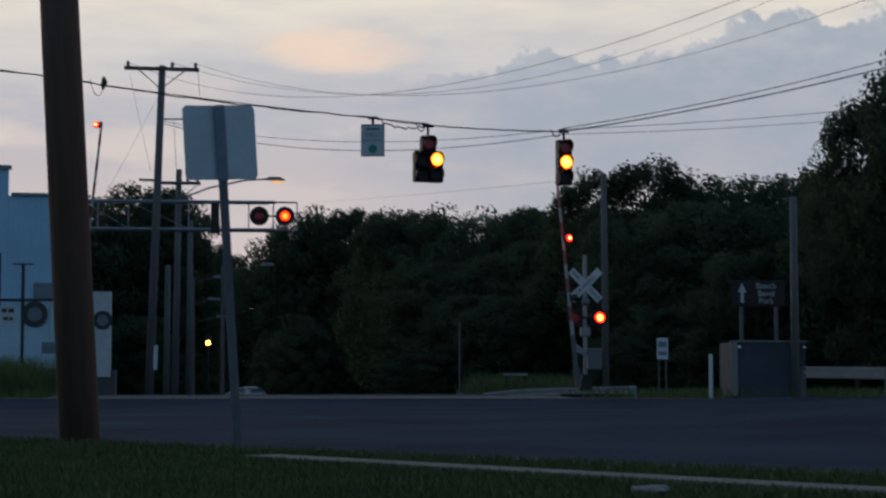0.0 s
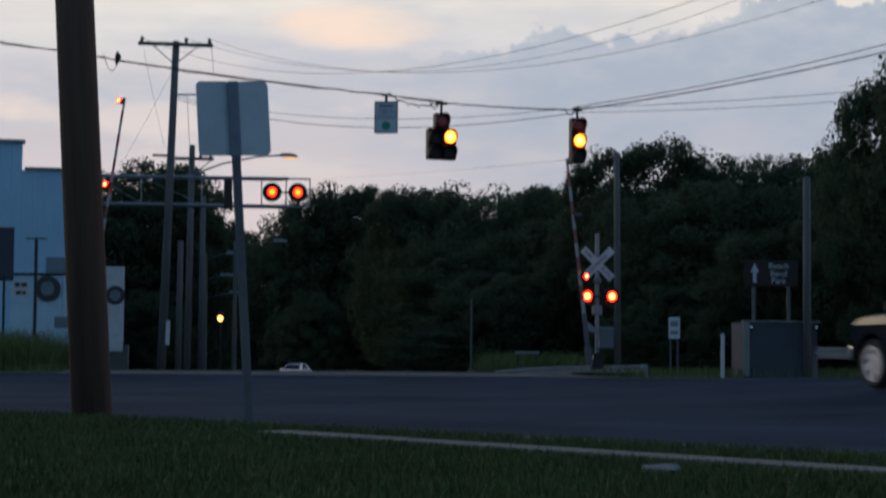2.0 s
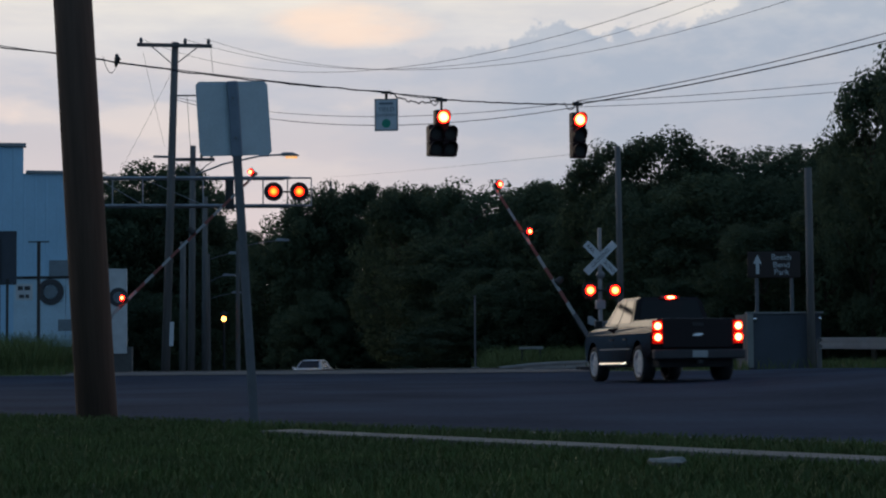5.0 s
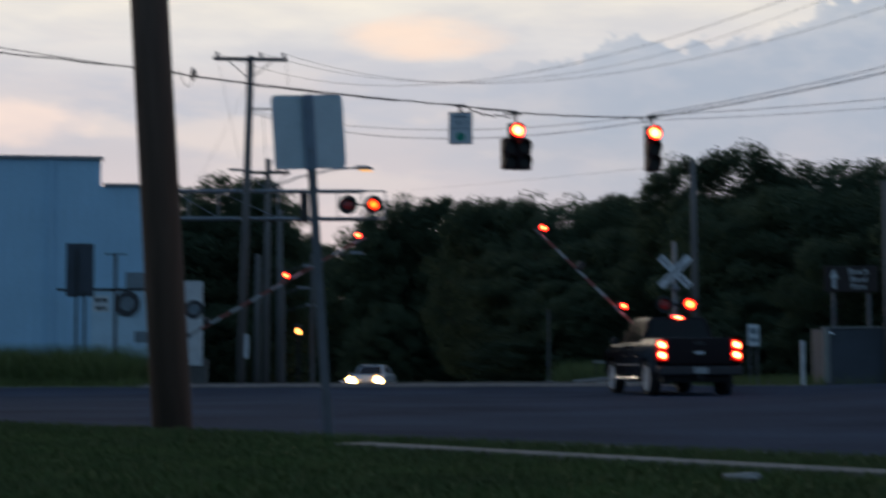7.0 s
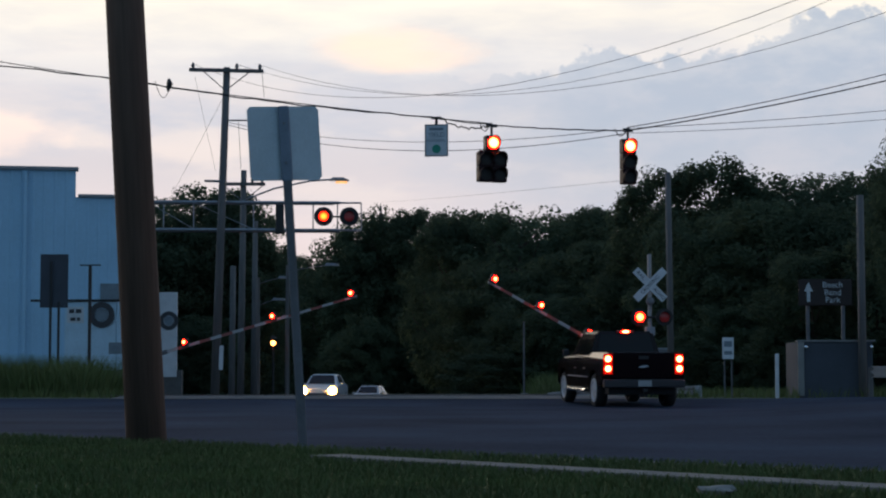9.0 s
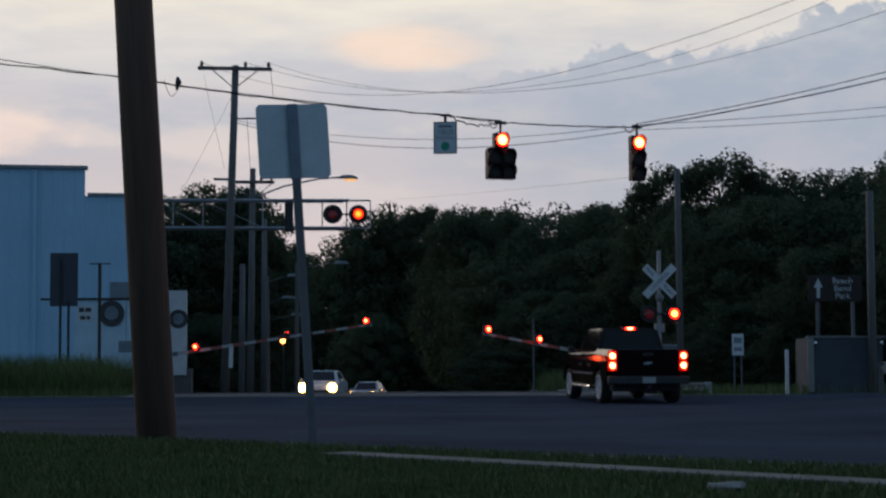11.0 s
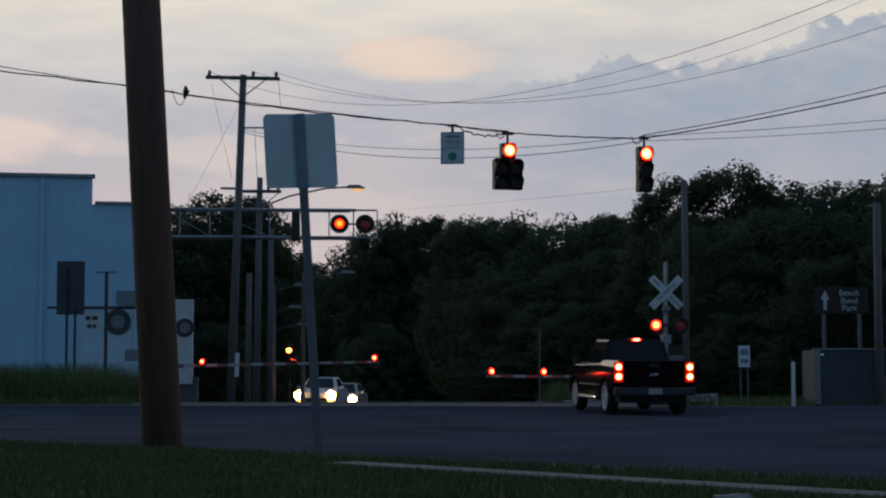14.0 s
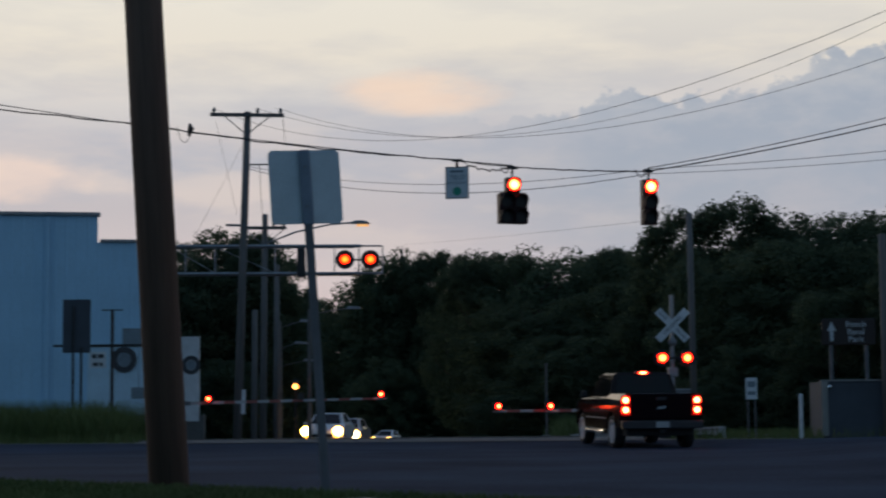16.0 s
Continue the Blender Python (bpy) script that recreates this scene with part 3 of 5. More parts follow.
part("lamp_cap", tube([(0, 0.05, 2.85), (0, 0.05, 2.95)], [0.18, 0.06], 10), M_DARK, plamp)
part("lamp_globe", disc(0.115, -0.02, 0.05, 16, 0.10), G_SODIUM, plamp, "glowing orange lamp globe", m=pose(0, 0, 2.65))


# ---- wires ----
def wire(a, b, sag, r, label="thin black overhead cable", wob=0.0):
    pts = []
    a, b = Vector(a), Vector(b)
    n = 26
    for i in range(n + 1):
        u = i / n
        p = a.lerp(b, u)
        p.z -= sag * 4 * u * (1 - u) + wob * math.sin(u * 47) * math.sin(u * 13)
        pts.append(p)
    return tagged(part("overhead_cable", tube(pts, r, 5), M_WIRE), label, "cable", "overhead cables")


SPAN = 43.0
# signal span wire, left part to the small sign, between the signals, then up to the right
wire((-21, 40.5, 9.15), (-9.2, 42.2, 7.62), 0.12, 0.017, "black signal span cable", 0.02)
wire((-9.2, 42.2, 7.62), (-1.62, SPAN, 6.76), 0.10, 0.017, "black signal span cable", 0.02)
wire((-1.62, SPAN, 6.76), (-0.36, SPAN, 6.58), 0.16, 0.018, "slack black signal cable", 0.04)
wire((-1.62, SPAN, 6.76), (-0.36, SPAN, 6.60), 0.04, 0.014, "black signal span cable")
wire((-0.36, SPAN, 6.57), (2.88, SPAN, 6.42), 0.03, 0.017, "black signal span cable", 0.01)
wire((2.88, SPAN, 6.42), (14.5, 40, 8.75), 0.25, 0.016, "thick black signal span cable")
wire((2.88, SPAN, 6.50), (14.5, 41, 9.15), 0.28, 0.011)
wire((-21, 45, 10.1), (-0.4, SPAN + 1, 6.75), 0.30, 0.012)
# communication lines from the tall pole, sagging behind the signals and on to the right
wire((-9.4, 60, 8.97), (2.9, SPAN + 0.3, 6.40), 0.64, 0.010)
wire((-9.4, 60, 9.05), (2.6, SPAN + 0.6, 6.52), 0.47, 0.008)
wire((2.9, SPAN + 2, 6.74), (16, 50, 8.5), 0.15, 0.008)
wire((2.9, SPAN + 2, 6.62), (16, 50, 8.2), 0.17, 0.007)
# three supply lines from the crossarm over the street to the near side
wire((-10.5, 59.9, 11.0), (8.0, 26, 7.7), 2.0, 0.0062)
wire((-9.1, 59.9, 11.0), (12.5, 42, 11.9), 2.6, 0.0062)
wire((-8.4, 59.9, 11.0), (14.5, 26, 9.9), 2.8, 0.0062)
wire((-13.6, 194, 18.9), (5.2, 58, 6.95), 0.1, 0.006)
# slack loops left over at the hangers and the splice
wire((-0.66, SPAN, 6.66), (-0.40, SPAN, 6.60), 0.20, 0.012, "slack loop of black signal cable")
wire((2.58, SPAN, 6.47), (2.86, SPAN, 6.45), 0.17, 0.012, "slack loop of black signal cable")
wire((-8.32, 42.25, 7.56), (-7.95, 42.25, 7.50), 0.36, 0.008, "slack loop of black signal cable")
# slack guy lines at the tall pole
wire((-9.36, 60, 10.2), (-12.9, 61.0, 4.0), 0.1, 0.005, "thin slack line beside the pole")

wire((-10.48, 60, 10.6), (-9.75, 60, 7.4), 0.05, 0.005, "thin slack line beside the pole")
wire((-9.0, 60, 9.08), (-9.78, 66, 8.06), 0.05, 0.009, "thin slack line beside the pole")
wire((-8.2, 59.9, 10.78), (-8.13, 60, 9.85), 0.0, 0.008, "thin drop line beside the pole")
wire((-9.45, 59.9, 8.6), (-9.6, 59.9, 6.3), 0.03, 0.010, "thin drop line beside the pole")
bm = tube([(0, 0, 0.12), (0.02, 0, 0), (-0.02, 0, -0.18)], [0.03, 0.08, 0.03], 7)
tagged(part("cable_clamp", bm, M_DARK, m=pose(-8.0, 42.25, 7.5)), "dark splice clamp hanging on the span cable", "clamp")


# ---- traffic signals ----
LIT, UNLIT = -0.035, 0.05


def signal_lamp(ob, x, z, r, lens_mat):
    part("lens", disc(r, -0.005, 0.02, 20, 0.012), lens_mat, ob, m=pose(x, -0.11, z))
    part("visor", hood(r + 0.022, -0.19, 0.0), M_BROWNISH, ob, m=pose(x, -0.11, z))


def housing(ob, name, x, z0, z1, w=0.35):
    return part(name, box(x - w / 2, x + w / 2, -0.11, 0.12, z0, z1, 0.025), M_BROWNISH, ob)


def signal_glow(ob, x, z, material, label):
    return part("lit_lens", disc(0.149, -0.004, 0.004, 20, 0.012), material, ob, label, m=pose(x, -0.11, z))


SIG = {}
# three-section head
s2 = empty("traffic_signal", pose(2.89, SPAN, 5.13, 0, 0, 20), "dark three-section traffic signal hung on the span wire",
           "traffic signal", "signals on the span wire")
for i, z in enumerate((0.0, 0.363, 0.726)):
    sec = housing(s2, "section", 0, z, z + 0.358)
    signal_lamp(sec, 0, z + 0.18, 0.15, (M_LENS_DARK, M_LENS_DARK, M_LENS_RED)[i])
part("hanger", tube([(0, 0, 1.08), (0, 0, 1.36)], 0.03, 8), M_DARK, s2)
part("hanger_clamp", box(-0.12, 0.12, -0.04, 0.04, 1.26, 1.33, 0.01), M_DARK, s2)
SIG["y2"] = signal_glow(s2, 0, 0.543, G_YELLOW, "lit amber lens")
SIG["r2"] = signal_glow(s2, 0, 0.906, G_RED, "lit red lens")
# five-section cluster
s1 = empty("traffic_signal", pose(-0.36, SPAN, 5.20, 0, 0, 20), "dark five-section cluster traffic signal on the span wire",
           "traffic signal", "signals on the span wire")
for x in (-0.18, 0.18):
    for z in (0.0, 0.363):
        sec = housing(s1, "section", x, z, z + 0.358)
        signal_lamp(sec, x, z + 0.18, 0.15, M_LENS_DARK)
sec = housing(s1, "section", 0, 0.75, 1.11)
signal_lamp(sec, 0, 0.93, 0.15, M_LENS_RED)
part("cluster_bracket", box(-0.32, 0.32, -0.08, 0.08, 0.722, 0.75, 0.01), M_BROWNISH, s1)
part("hanger", tube([(0, 0, 1.1), (0, 0, 1.42)], 0.03, 8), M_DARK, s1)
part("hanger_clamp", box(-0.14, 0.14, -0.04, 0.04, 1.32, 1.39, 0.01), M_DARK, s1)
SIG["y1"] = signal_glow(s1, 0.18, 0.543, G_YELLOW, "lit amber lens")
SIG["r1"] = signal_glow(s1, 0, 0.93, G_RED, "lit red lens")

# small white sign on the wire
ws = empty("hanging_sign", pose(-1.68, SPAN, 5.82, 0, 0, -5), "white hanging sign with a green disc on the span wire", "sign")
part("panel", box(-0.285, 0.285, -0.012, 0.012, 0, 0.78, 0.008), M_WHITE, ws)
part("border", prism([(-0.27, 0.015), (0.27, 0.015), (0.27, 0.03), (-0.27, 0.03)], "y", -0.016, -0.011), M_PRINT, ws)
part("border", prism([(-0.27, 0.75), (0.27, 0.75), (0.27, 0.765), (-0.27, 0.765)], "y", -0.016, -0.011), M_PRINT, ws)
for s in (-1, 1):
    part("border", prism([(s * .27, 0.03), (s * .255, 0.03), (s * .255, 0.75), (s * .27, 0.75)], "y", -0.016, -0.011), M_PRINT, ws)
part("green_disc", disc(0.105, -0.018, -0.011, 24), M_GREEN, ws, "green printed disc", m=pose(0, 0, 0.185))
text("lettering", "YIELD", 0.155, M_PRINT_GREY, ws, pose(0, -0.018, 0.52, 90), "dark lettering")
text("lettering", "ON", 0.095, M_PRINT_GREY, ws, pose(-0.17, -0.018, 0.38, 90), "dark lettering")
text("lettering", "GREEN", 0.095, M_PRINT_GREY, ws, pose(0.07, -0.018, 0.38, 90), "dark lettering")
part("text_bar", box(-0.17, 0.17, -0.017, -0.011, 0.635, 0.69), M_PRINT_GREY, ws)
part("hanger", tube([(0, 0, 0.77), (0, 0, 0.93)], 0.035, 8), M_DARK, ws)
part("hanger_clamp", box(-0.12, 0.12, -0.05, 0.05, 0.90, 0.96, 0.01), M_DARK, ws)

# ---- sign seen from behind, on the lawn ----
sb = empty("street_sign", pose(-2.03, 18.0, -0.06, 0, -3.6, 0), "large square road sign seen from behind on a leaning steel post",
           "road sign")
bm = prism([(-0.045, -0.02), (-0.03, 0.02), (0.03, 0.02), (0.045, -0.02), (0.03, -0.028), (-0.03, -0.028)], "z", 0.0, 3.42)
part("post", bm, M_POST, sb)
bm = prism([(-0.375, 2.715), (-0.34, 2.68), (0.34, 2.68), (0.375, 2.715), (0.375, 3.395), (0.34, 3.43), (-0.34, 3.43),
            (-0.375, 3.395)], "y", 0.03, 0.038)
part("sign_panel", bm, M_SIGNBACK, sb, "bare aluminium back of the panel", m=pose(0.0, 0, 0, 0, 0, 24))
# the soft dark-blue shadow down the panel, built as a coloured strip
part("sign_channel", box(-0.055, 0.055, -0.032, 0.028, 2.66, 3.43, 0.02), M_SHADE_STRIP, sb, "blue-grey strip for the soft shadow down the panel")
for z in (2.85, 3.25):
    part("bolt", tube([(0, -0.035, z), (0, -0.05, z)], 0.014, 6), M_STEEL, sb)


# ---- railway crossing ----
def flasher_pair(ob, x, y, z, r_plate=0.25, mat_on=None, gap=0.365, r=0.15):
    """Two round red lamps side by side with dark target plates. Returns the two lit lenses, left then right."""
    out = []
    part("flasher_bar", tube([(x - gap, y + 0.06, z), (x + gap, y + 0.06, z)], 0.03, 8), M_DARK, ob)
    for s in (-1, 1):
        m = pose(x + s * gap, y, z)
        lamp = part("lamp_body", disc(r + 0.02, -0.05, 0.12, 18), M_DARK, ob, m=m)
        part("target_plate", disc(r_plate, -0.005, 0.01, 24), M_DARK, lamp)
        part("lamp_visor", hood(r + 0.025, -0.22, -0.03), M_DARK, lamp)
        part("red_lens", disc(r, -0.005, 0.02, 20, 0.02), M_LENS_RED, lamp, "unlit red roundel", m=pose(0, -0.06, 0))
        out.append(part("lit_lens", disc(r - 0.005, -0.004, 0.004, 20, 0.02), mat_on, lamp, "glowing red roundel", m=pose(0, -0.06, 0)))
    return out


def gate_arm(gate, m, length, flip, lights):
    """A striped arm along -x (or +x when flip), with lamps at the given shares of its length."""
    s = 1 if flip else -1
    arm = part("gate_arm", box(min(0.0, s * 1.0), max(0.0, s * 1.0), -0.03, 0.03, -0.07, 0.07, 0.012), M_POST, gate,
               "striped crossing gate arm", m=m)
    n = round((length - 1.0) / 0.41)
    seg = (length - 1.0) / n
    for i in range(n):
        a, b = s * (1.0 + i * seg), s * (1.0 + (i + 1) * seg)
        w = 0.052 - 0.02 * i / n
        part("stripe", box(min(a, b), max(a, b), -0.02, 0.02, -w, w), M_RED if i % 2 else M_STRIPE, arm)
    part("counterweight", box(min(0, -s * 0.5), max(0, -s * 0.5), -0.06, 0.06, -0.09, 0.09, 0.02), M_POST, arm)
    glows = []
    for u in lights:
        part("arm_lamp", tube([(s * u * length, -0.02, 0.02), (s * u * length, -0.02, 0.24)], [0.10, 0.105], 12), M_DARK, arm)
        glows.append(part("arm_lamp_glow", disc(0.085, -0.004, 0.004, 16, 0.03), G_REDSMALL, arm, "glowing red arm lamp",
                          m=pose(s * u * length, -0.14, 0.13)))
    return arm, glows


GATE = {}
# right-hand side: crossbuck, flashers, gate mechanism and arm
g1 = empty("crossing_gate", pose(4.16, 53, 0, 0, 0, 6), "railway crossbuck mast with red flashers and a striped gate arm",
           "crossing signal", "crossing gates")
part("foundation", box(-0.35, 0.35, -0.35, 0.35, -0.1, 0.12, 0.03), M_CONC, g1)
part("mast", tube([(0, 0, 0.1), (0, 0, 4.1)], 0.062, 12), M_GALV, g1)
part("mast_base", prism([(-0.2, 0.1), (0.2, 0.1), (0.1, 0.6), (-0.1, 0.6)], "y", -0.12, 0.12, 0.01), M_DARK, g1)
GATE["r_l"], GATE["r_r"] = flasher_pair(g1, 0.04, -0.12, 2.26, 0.25, G_FLASH)
cross = []
for k, a in enumerate((45, -45)):
    blade = part("crossbuck_blade", box(-0.61, 0.61, -0.008, 0.008, -0.115, 0.115, 0.006), M_WHITE, g1,
                 "white crossbuck blade", m=pose(0.0, -0.085 - 0.02 * k, 3.21, 0, a, 0))
    cross.append(blade)
text("lettering", "CROSSING", 0.15, M_PRINT, cross[1], pose(0, -0.011, 0, 90), "dark lettering")
text("lettering", "RAIL", 0.15, M_PRINT, cross[0], pose(-0.38, -0.011, 0, 90), "dark lettering")
text("lettering", "ROAD", 0.15, M_PRINT, cross[0], pose(0.38, -0.011, 0, 90), "dark lettering")
part("junction_box", box(-0.14, 0.14, -0.1, 0.1, 1.72, 1.98, 0.02), M_GALV, g1)
part("gate_mechanism", box(0.0, 0.42, -0.42, -0.06, 0.74, 1.32, 0.03), M_STEEL, g1, "grey gate mechanism box")
part("mechanism_lid", box(-0.02, 0.44, -0.44, -0.04, 1.32, 1.36, 0.01), M_GALV, g1)
part("gate_bracket", prism([(-0.42, 1.28), (-0.10, 1.18), (0.0, 1.18), (0.0, 1.30), (-0.12, 1.34), (-0.34, 1.52), (-0.42, 1.5)], "y", -0.30, -0.22, 0.01), M_GALV, g1, "pale bent gate bracket")
part("bell", disc(0.12, -0.06, 0.02, 16, 0.05), M_STEEL, g1, m=pose(0, -0.08, 2.72))
GATE["arm_r"], GATE["arm_r_glow"] = gate_arm(g1, pose(-0.36, -0.5, 0.76), 5.5, False, (0.985, 0.69, 0.375))

# left-hand side: cantilever over the road, with a gate arm at its mast
g2 = empty("crossing_cantilever", pose(-12.1, 60, -0.11, 0, 0, 6), "steel cantilever with red flashers and a striped gate arm",
           "crossing signal", "crossing gates")
part("foundation", box(-0.5, 0.5, -0.5, 0.5, -0.1, 0.15, 0.03), M_CONC, g2)
part("mast", tube([(0, 0, 0.1), (0, 0, 6.9)], 0.14, 14), M_GALV, g2)
for z in (5.55, 6.48):
    part("boom", tube([(0, 0, z), (6.5, 0, z)], 0.055, 10), M_GALV, g2)
    part("boom_end", tube([(6.5, 0, z), (7.22, 0, z)], 0.03, 8), M_GALV, g2)
part("boom_rail", tube([(0, 0.5, 6.48), (6.3, 0.5, 6.48)], 0.035, 8), M_GALV, g2)
for i, x in enumerate((0.6, 1.6, 2.6, 3.6, 4.8, 5.6, 6.42, 7.22)):
    part("boom_post", tube([(x, 0, 5.55), (x, 0, 6.48)], 0.024, 6), M_GALV, g2)
for x0, x1 in ((0.1, 1.6), (1.6, 3.6)):
    part("boom_brace", tube([(x0, 0, 6.46), (x1, 0, 5.57)], 0.014, 6), M_GALV, g2)
part("walkway", box(0.4, 6.5, 0.02, 0.5, 5.50, 5.53), M_STEEL, g2)
part("rear_flasher", box(4.34, 4.62, -0.14, 0.10, 5.42, 6.40, 0.03), M_DARK, g2, "dark flasher pair seen edge-on")
GATE["l_l"], GATE["l_r"] = flasher_pair(g2, 6.38, -0.2, 6.0, 0.32, G_ORANGE, 0.43, 0.17)
part("gate_mechanism", box(-0.3, 0.4, -0.55, -0.15, 0.75, 1.5, 0.03), M_STEEL, g2)
GATE["arm_l"], GATE["arm_l_glow"] = gate_arm(g2, pose(-0.05, -0.65, 1.2), 7.85, True, (0.985, 0.63, 0.22))

# ---- building with the mural panel ----
b = empty("shop_building", pose(-14.3, 71, -0.3, 0, 0, 12), "large pale blue metal-sided building with a stepped parapet", "building")
part("wall", box(-26, 0, 0.001, 0.25, -0.5, 7.85), M_BUILD, b)
part("wall", box(-0.25, 0, 0.26, 18, -1.2, 7.85), M_BUILD, b)
part("parapet", box(-26, -2.75, 0.001, 0.25, 7.85, 8.9), M_BUILD, b)
part("coping", box(-26.1, -2.65, -0.12, 0.37, 8.9, 9.04, 0.02), M_TRIM, b)
part("coping", box(-2.65, 0.08, -0.1, 0.35, 7.85, 7.97, 0.02), M_TRIM, b)
part("roof", box(-26, -0.26, 0.37, 18, 7.5, 7.7), M_TRIM, b)
part("base_course", box(-26, 0.02, -0.04, 0.0, -0.5, 0.9), M_FOUND, b, "stained dark foundation strip")
ribs = {}
for i in range(62):
    x = -25.8 + i * 0.42
    top = 8.88 if x < -2.85 else 7.84
    m = pose(x, -0.004, 0)
    if top not in ribs:
        ribs[top] = part("siding_rib", prism([(-0.05, 0), (-0.03, -0.012), (0.03, -0.012), (0.05, 0)], "z", 0.92, top), M_BUILD, b, m=m)
    else:
        ob = new("siding_rib", ribs[top].data)
        ob.parent, ob.matrix_basis = b, m
part("downpipe", box(-4.75, -4.60, -0.16, -0.03, 0.9, 8.85, 0.02), M_BUILD, b, "pale downpipe on the siding")
part("painted_patch", box(-1.75, -0.65, -0.034, -0.028, 3.45, 4.45), M_PRINT_GREY, b, "faded grey painted patch")

# low painted panel wall in front, with round tyre pictures
pw = empty("painted_panel_wall", pose(-16.6, 62.5, 0.0), "low white panel wall with round tyre pictures", "panel wall")
part("panel", box(1.2, 3.0, 0, 0.12, 0.75, 3.12, 0.01), M_PANEL, pw)
part("panel", box(3.02, 4.30, 0.0, 0.12, 0.75, 3.12, 0.01), M_PANEL, pw)
part("end_panel", box(4.32, 5.13, -0.03, 0.12, 0.50, 3.44, 0.01), M_WHITE, pw)
part("top_rail", box(0.0, 4.32, -0.04, 0.06, 3.12, 3.20, 0.01), M_DARK, pw)
part("plinth", box(0.6, 5.3, 0.02, 0.3, -0.35, 0.74), M_FOUND, pw)


def ring(r0, r1, y0, y1, n=28):
    bm = bmesh.new()
    rows = []
    for k in range(n):
        a = 6.28318 * k / n
        rows.append([bm.verts.new((r * math.cos(a), y, r * math.sin(a))) for r, y in ((r0, y1), (r0, y0), (r1, y0), (r1, y1))])
    for k in range(n):
        p, q = rows[k], rows[(k + 1) % n]
        for i in range(4):
            bm.faces.new((p[i], q[i], q[(i + 1) % 4], p[(i + 1) % 4]))
    return bm


for x, z, r in ((2.5, 2.66, 0.45), (4.85, 2.45, 0.33)):
    part("tyre_picture", ring(r * 0.55, r, -0.05, -0.03), M_PRINT, pw, "dark round tyre picture", m=pose(x, 0, z))
    part("tyre_picture_hub", disc(r * 0.52, -0.045, -0.03, 24), M_PRINT_GREY, pw, m=pose(x, 0, z))
part("text_panel", box(1.28, 1.86, -0.003, 0.0, 2.38, 2.94), M_WHITE, pw, "white painted patch with dark bars")
for x0, x1, z0, z1 in ((1.35, 1.53, 2.72, 2.86), (1.58, 1.78, 2.72, 2.86), (1.4, 1.58, 2.45, 2.57), (1.62, 1.74, 2.45, 2.57)):
    part("text_bar", box(x0, x1, -0.012, -0.004, z0, z1), M_PRINT, pw)
part("shadow_picture", box(2.75, 3.3, -0.012, -0.004, 1.3, 1.7), M_PRINT_GREY, pw, "grey painted rectangle")

# road signs before the building, seen from behind
rs = empty("road_sign", pose(-14.4, 57, 0.0, 0, 0, 4), "large dull road sign seen from behind on two posts", "road sign")
part("sign_panel", box(-0.44, 0.44, 0, 0.012, 2.72, 4.42, 0.02), M_BOX, rs)
for x in (-0.1, 0.16):
    part("post", box(x - 0.035, x + 0.035, -0.07, -0.003, -0.1, 4.2 if x < 0 else 2.9), M_DARK, rs)
ts = empty("street_name_sign", pose(-13.25, 57, 0.0), "thin dark street sign post with flat blades edge-on", "sign post")
part("post", tube([(0, 0, -0.1), (0, 0, 4.05)], 0.055, 8), M_DARK, ts)
part("blade", box(-0.33, 0.33, -0.01, 0.01, 4.05, 4.09), M_DARK, ts)

# ---- things on the verge to the right ----
wsn = empty("notice_sign", pose(6.18, 51, -0.05), "small white notice sign on two thin posts", "sign")
part("panel", box(-0.16, 0.16, -0.01, 0.01, 1.08, 1.68, 0.008), M_WHITE, wsn)
part("text_bar", box(-0.11, 0.11, -0.016, -0.009, 1.42, 1.58), M_PRINT_GREY, wsn)
part("text_bar", box(-0.11, 0.11, -0.016, -0.009, 1.20, 1.30), M_PRINT_GREY, wsn)
for x in (-0.1, 0.1):
    part("post", box(x - 0.02, x + 0.02, 0.01, 0.05, -0.05, 1.5), M_POST, wsn)

bx = empty("block_enclosure", pose(8.05, 50.5, -0.05), "low grey masonry enclosure with pale corner posts", "enclosure")
part("front_wall", box(0.12, 2.05, 0, 0.2, 0, 1.55, 0.01), M_BOX, bx)
part("side_wall", box(0.0, 0.11, 0.02, 2.2, 0, 1.55, 0.01), M_BOX, bx)
part("back_wall", box(0.12, 2.05, 2.0, 2.2, 0, 1.55, 0.01), M_BOX, bx)
part("cap", box(-0.03, 2.12, -0.04, 0.24, 1.55, 1.60, 0.01), M_CONC, bx)
part("corner_post", box(-0.02, 0.16, -0.06, -0.002, 0.05, 1.54, 0.02), M_CONC, bx, "pale corner post")
for x in (0.2, 2.0):
    part("reflector", disc(0.05, -0.03, 0.0, 12, 0.02), M_CHROME, bx, "small bright reflector", m=pose(x, -0.06, 1.40))
bl = empty("bollard", pose(7.42, 50.2, -0.05), "thin white marker post", "marker post")
part("post", box(-0.05, 0.05, -0.05, 0.05, 0, 1.22, 0.02), M_WHITE, bl)

gr = empty("guardrail", pose(0, 0, -0.05), "white steel guardrail on short posts", "guardrail")
bm = bmesh.new()
prof = [(-0.155, 0.02), (-0.12, -0.06), (-0.08, -0.08), (-0.045, -0.03), (0, 0.03), (0.045, -0.03), (0.08, -0.08), (0.12, -0.06), (0.155, 0.02)]
path = [(9.8, 49.2, 0.72), (11.5, 46.8, 0.70), (13.5, 43.6, 0.68), (16, 39.5, 0.66)]
rings = [[bm.verts.new((x - 0.6 * d, y + d, z + u)) for u, d in prof] for x, y, z in path]
for p, q in zip(rings, rings[1:]):
    for i in range(len(prof) - 1):
        bm.faces.new((p[i], p[i + 1], q[i + 1], q[i]))
bmesh.ops.solidify(bm, geom=bm.faces[:], thickness=0.012)
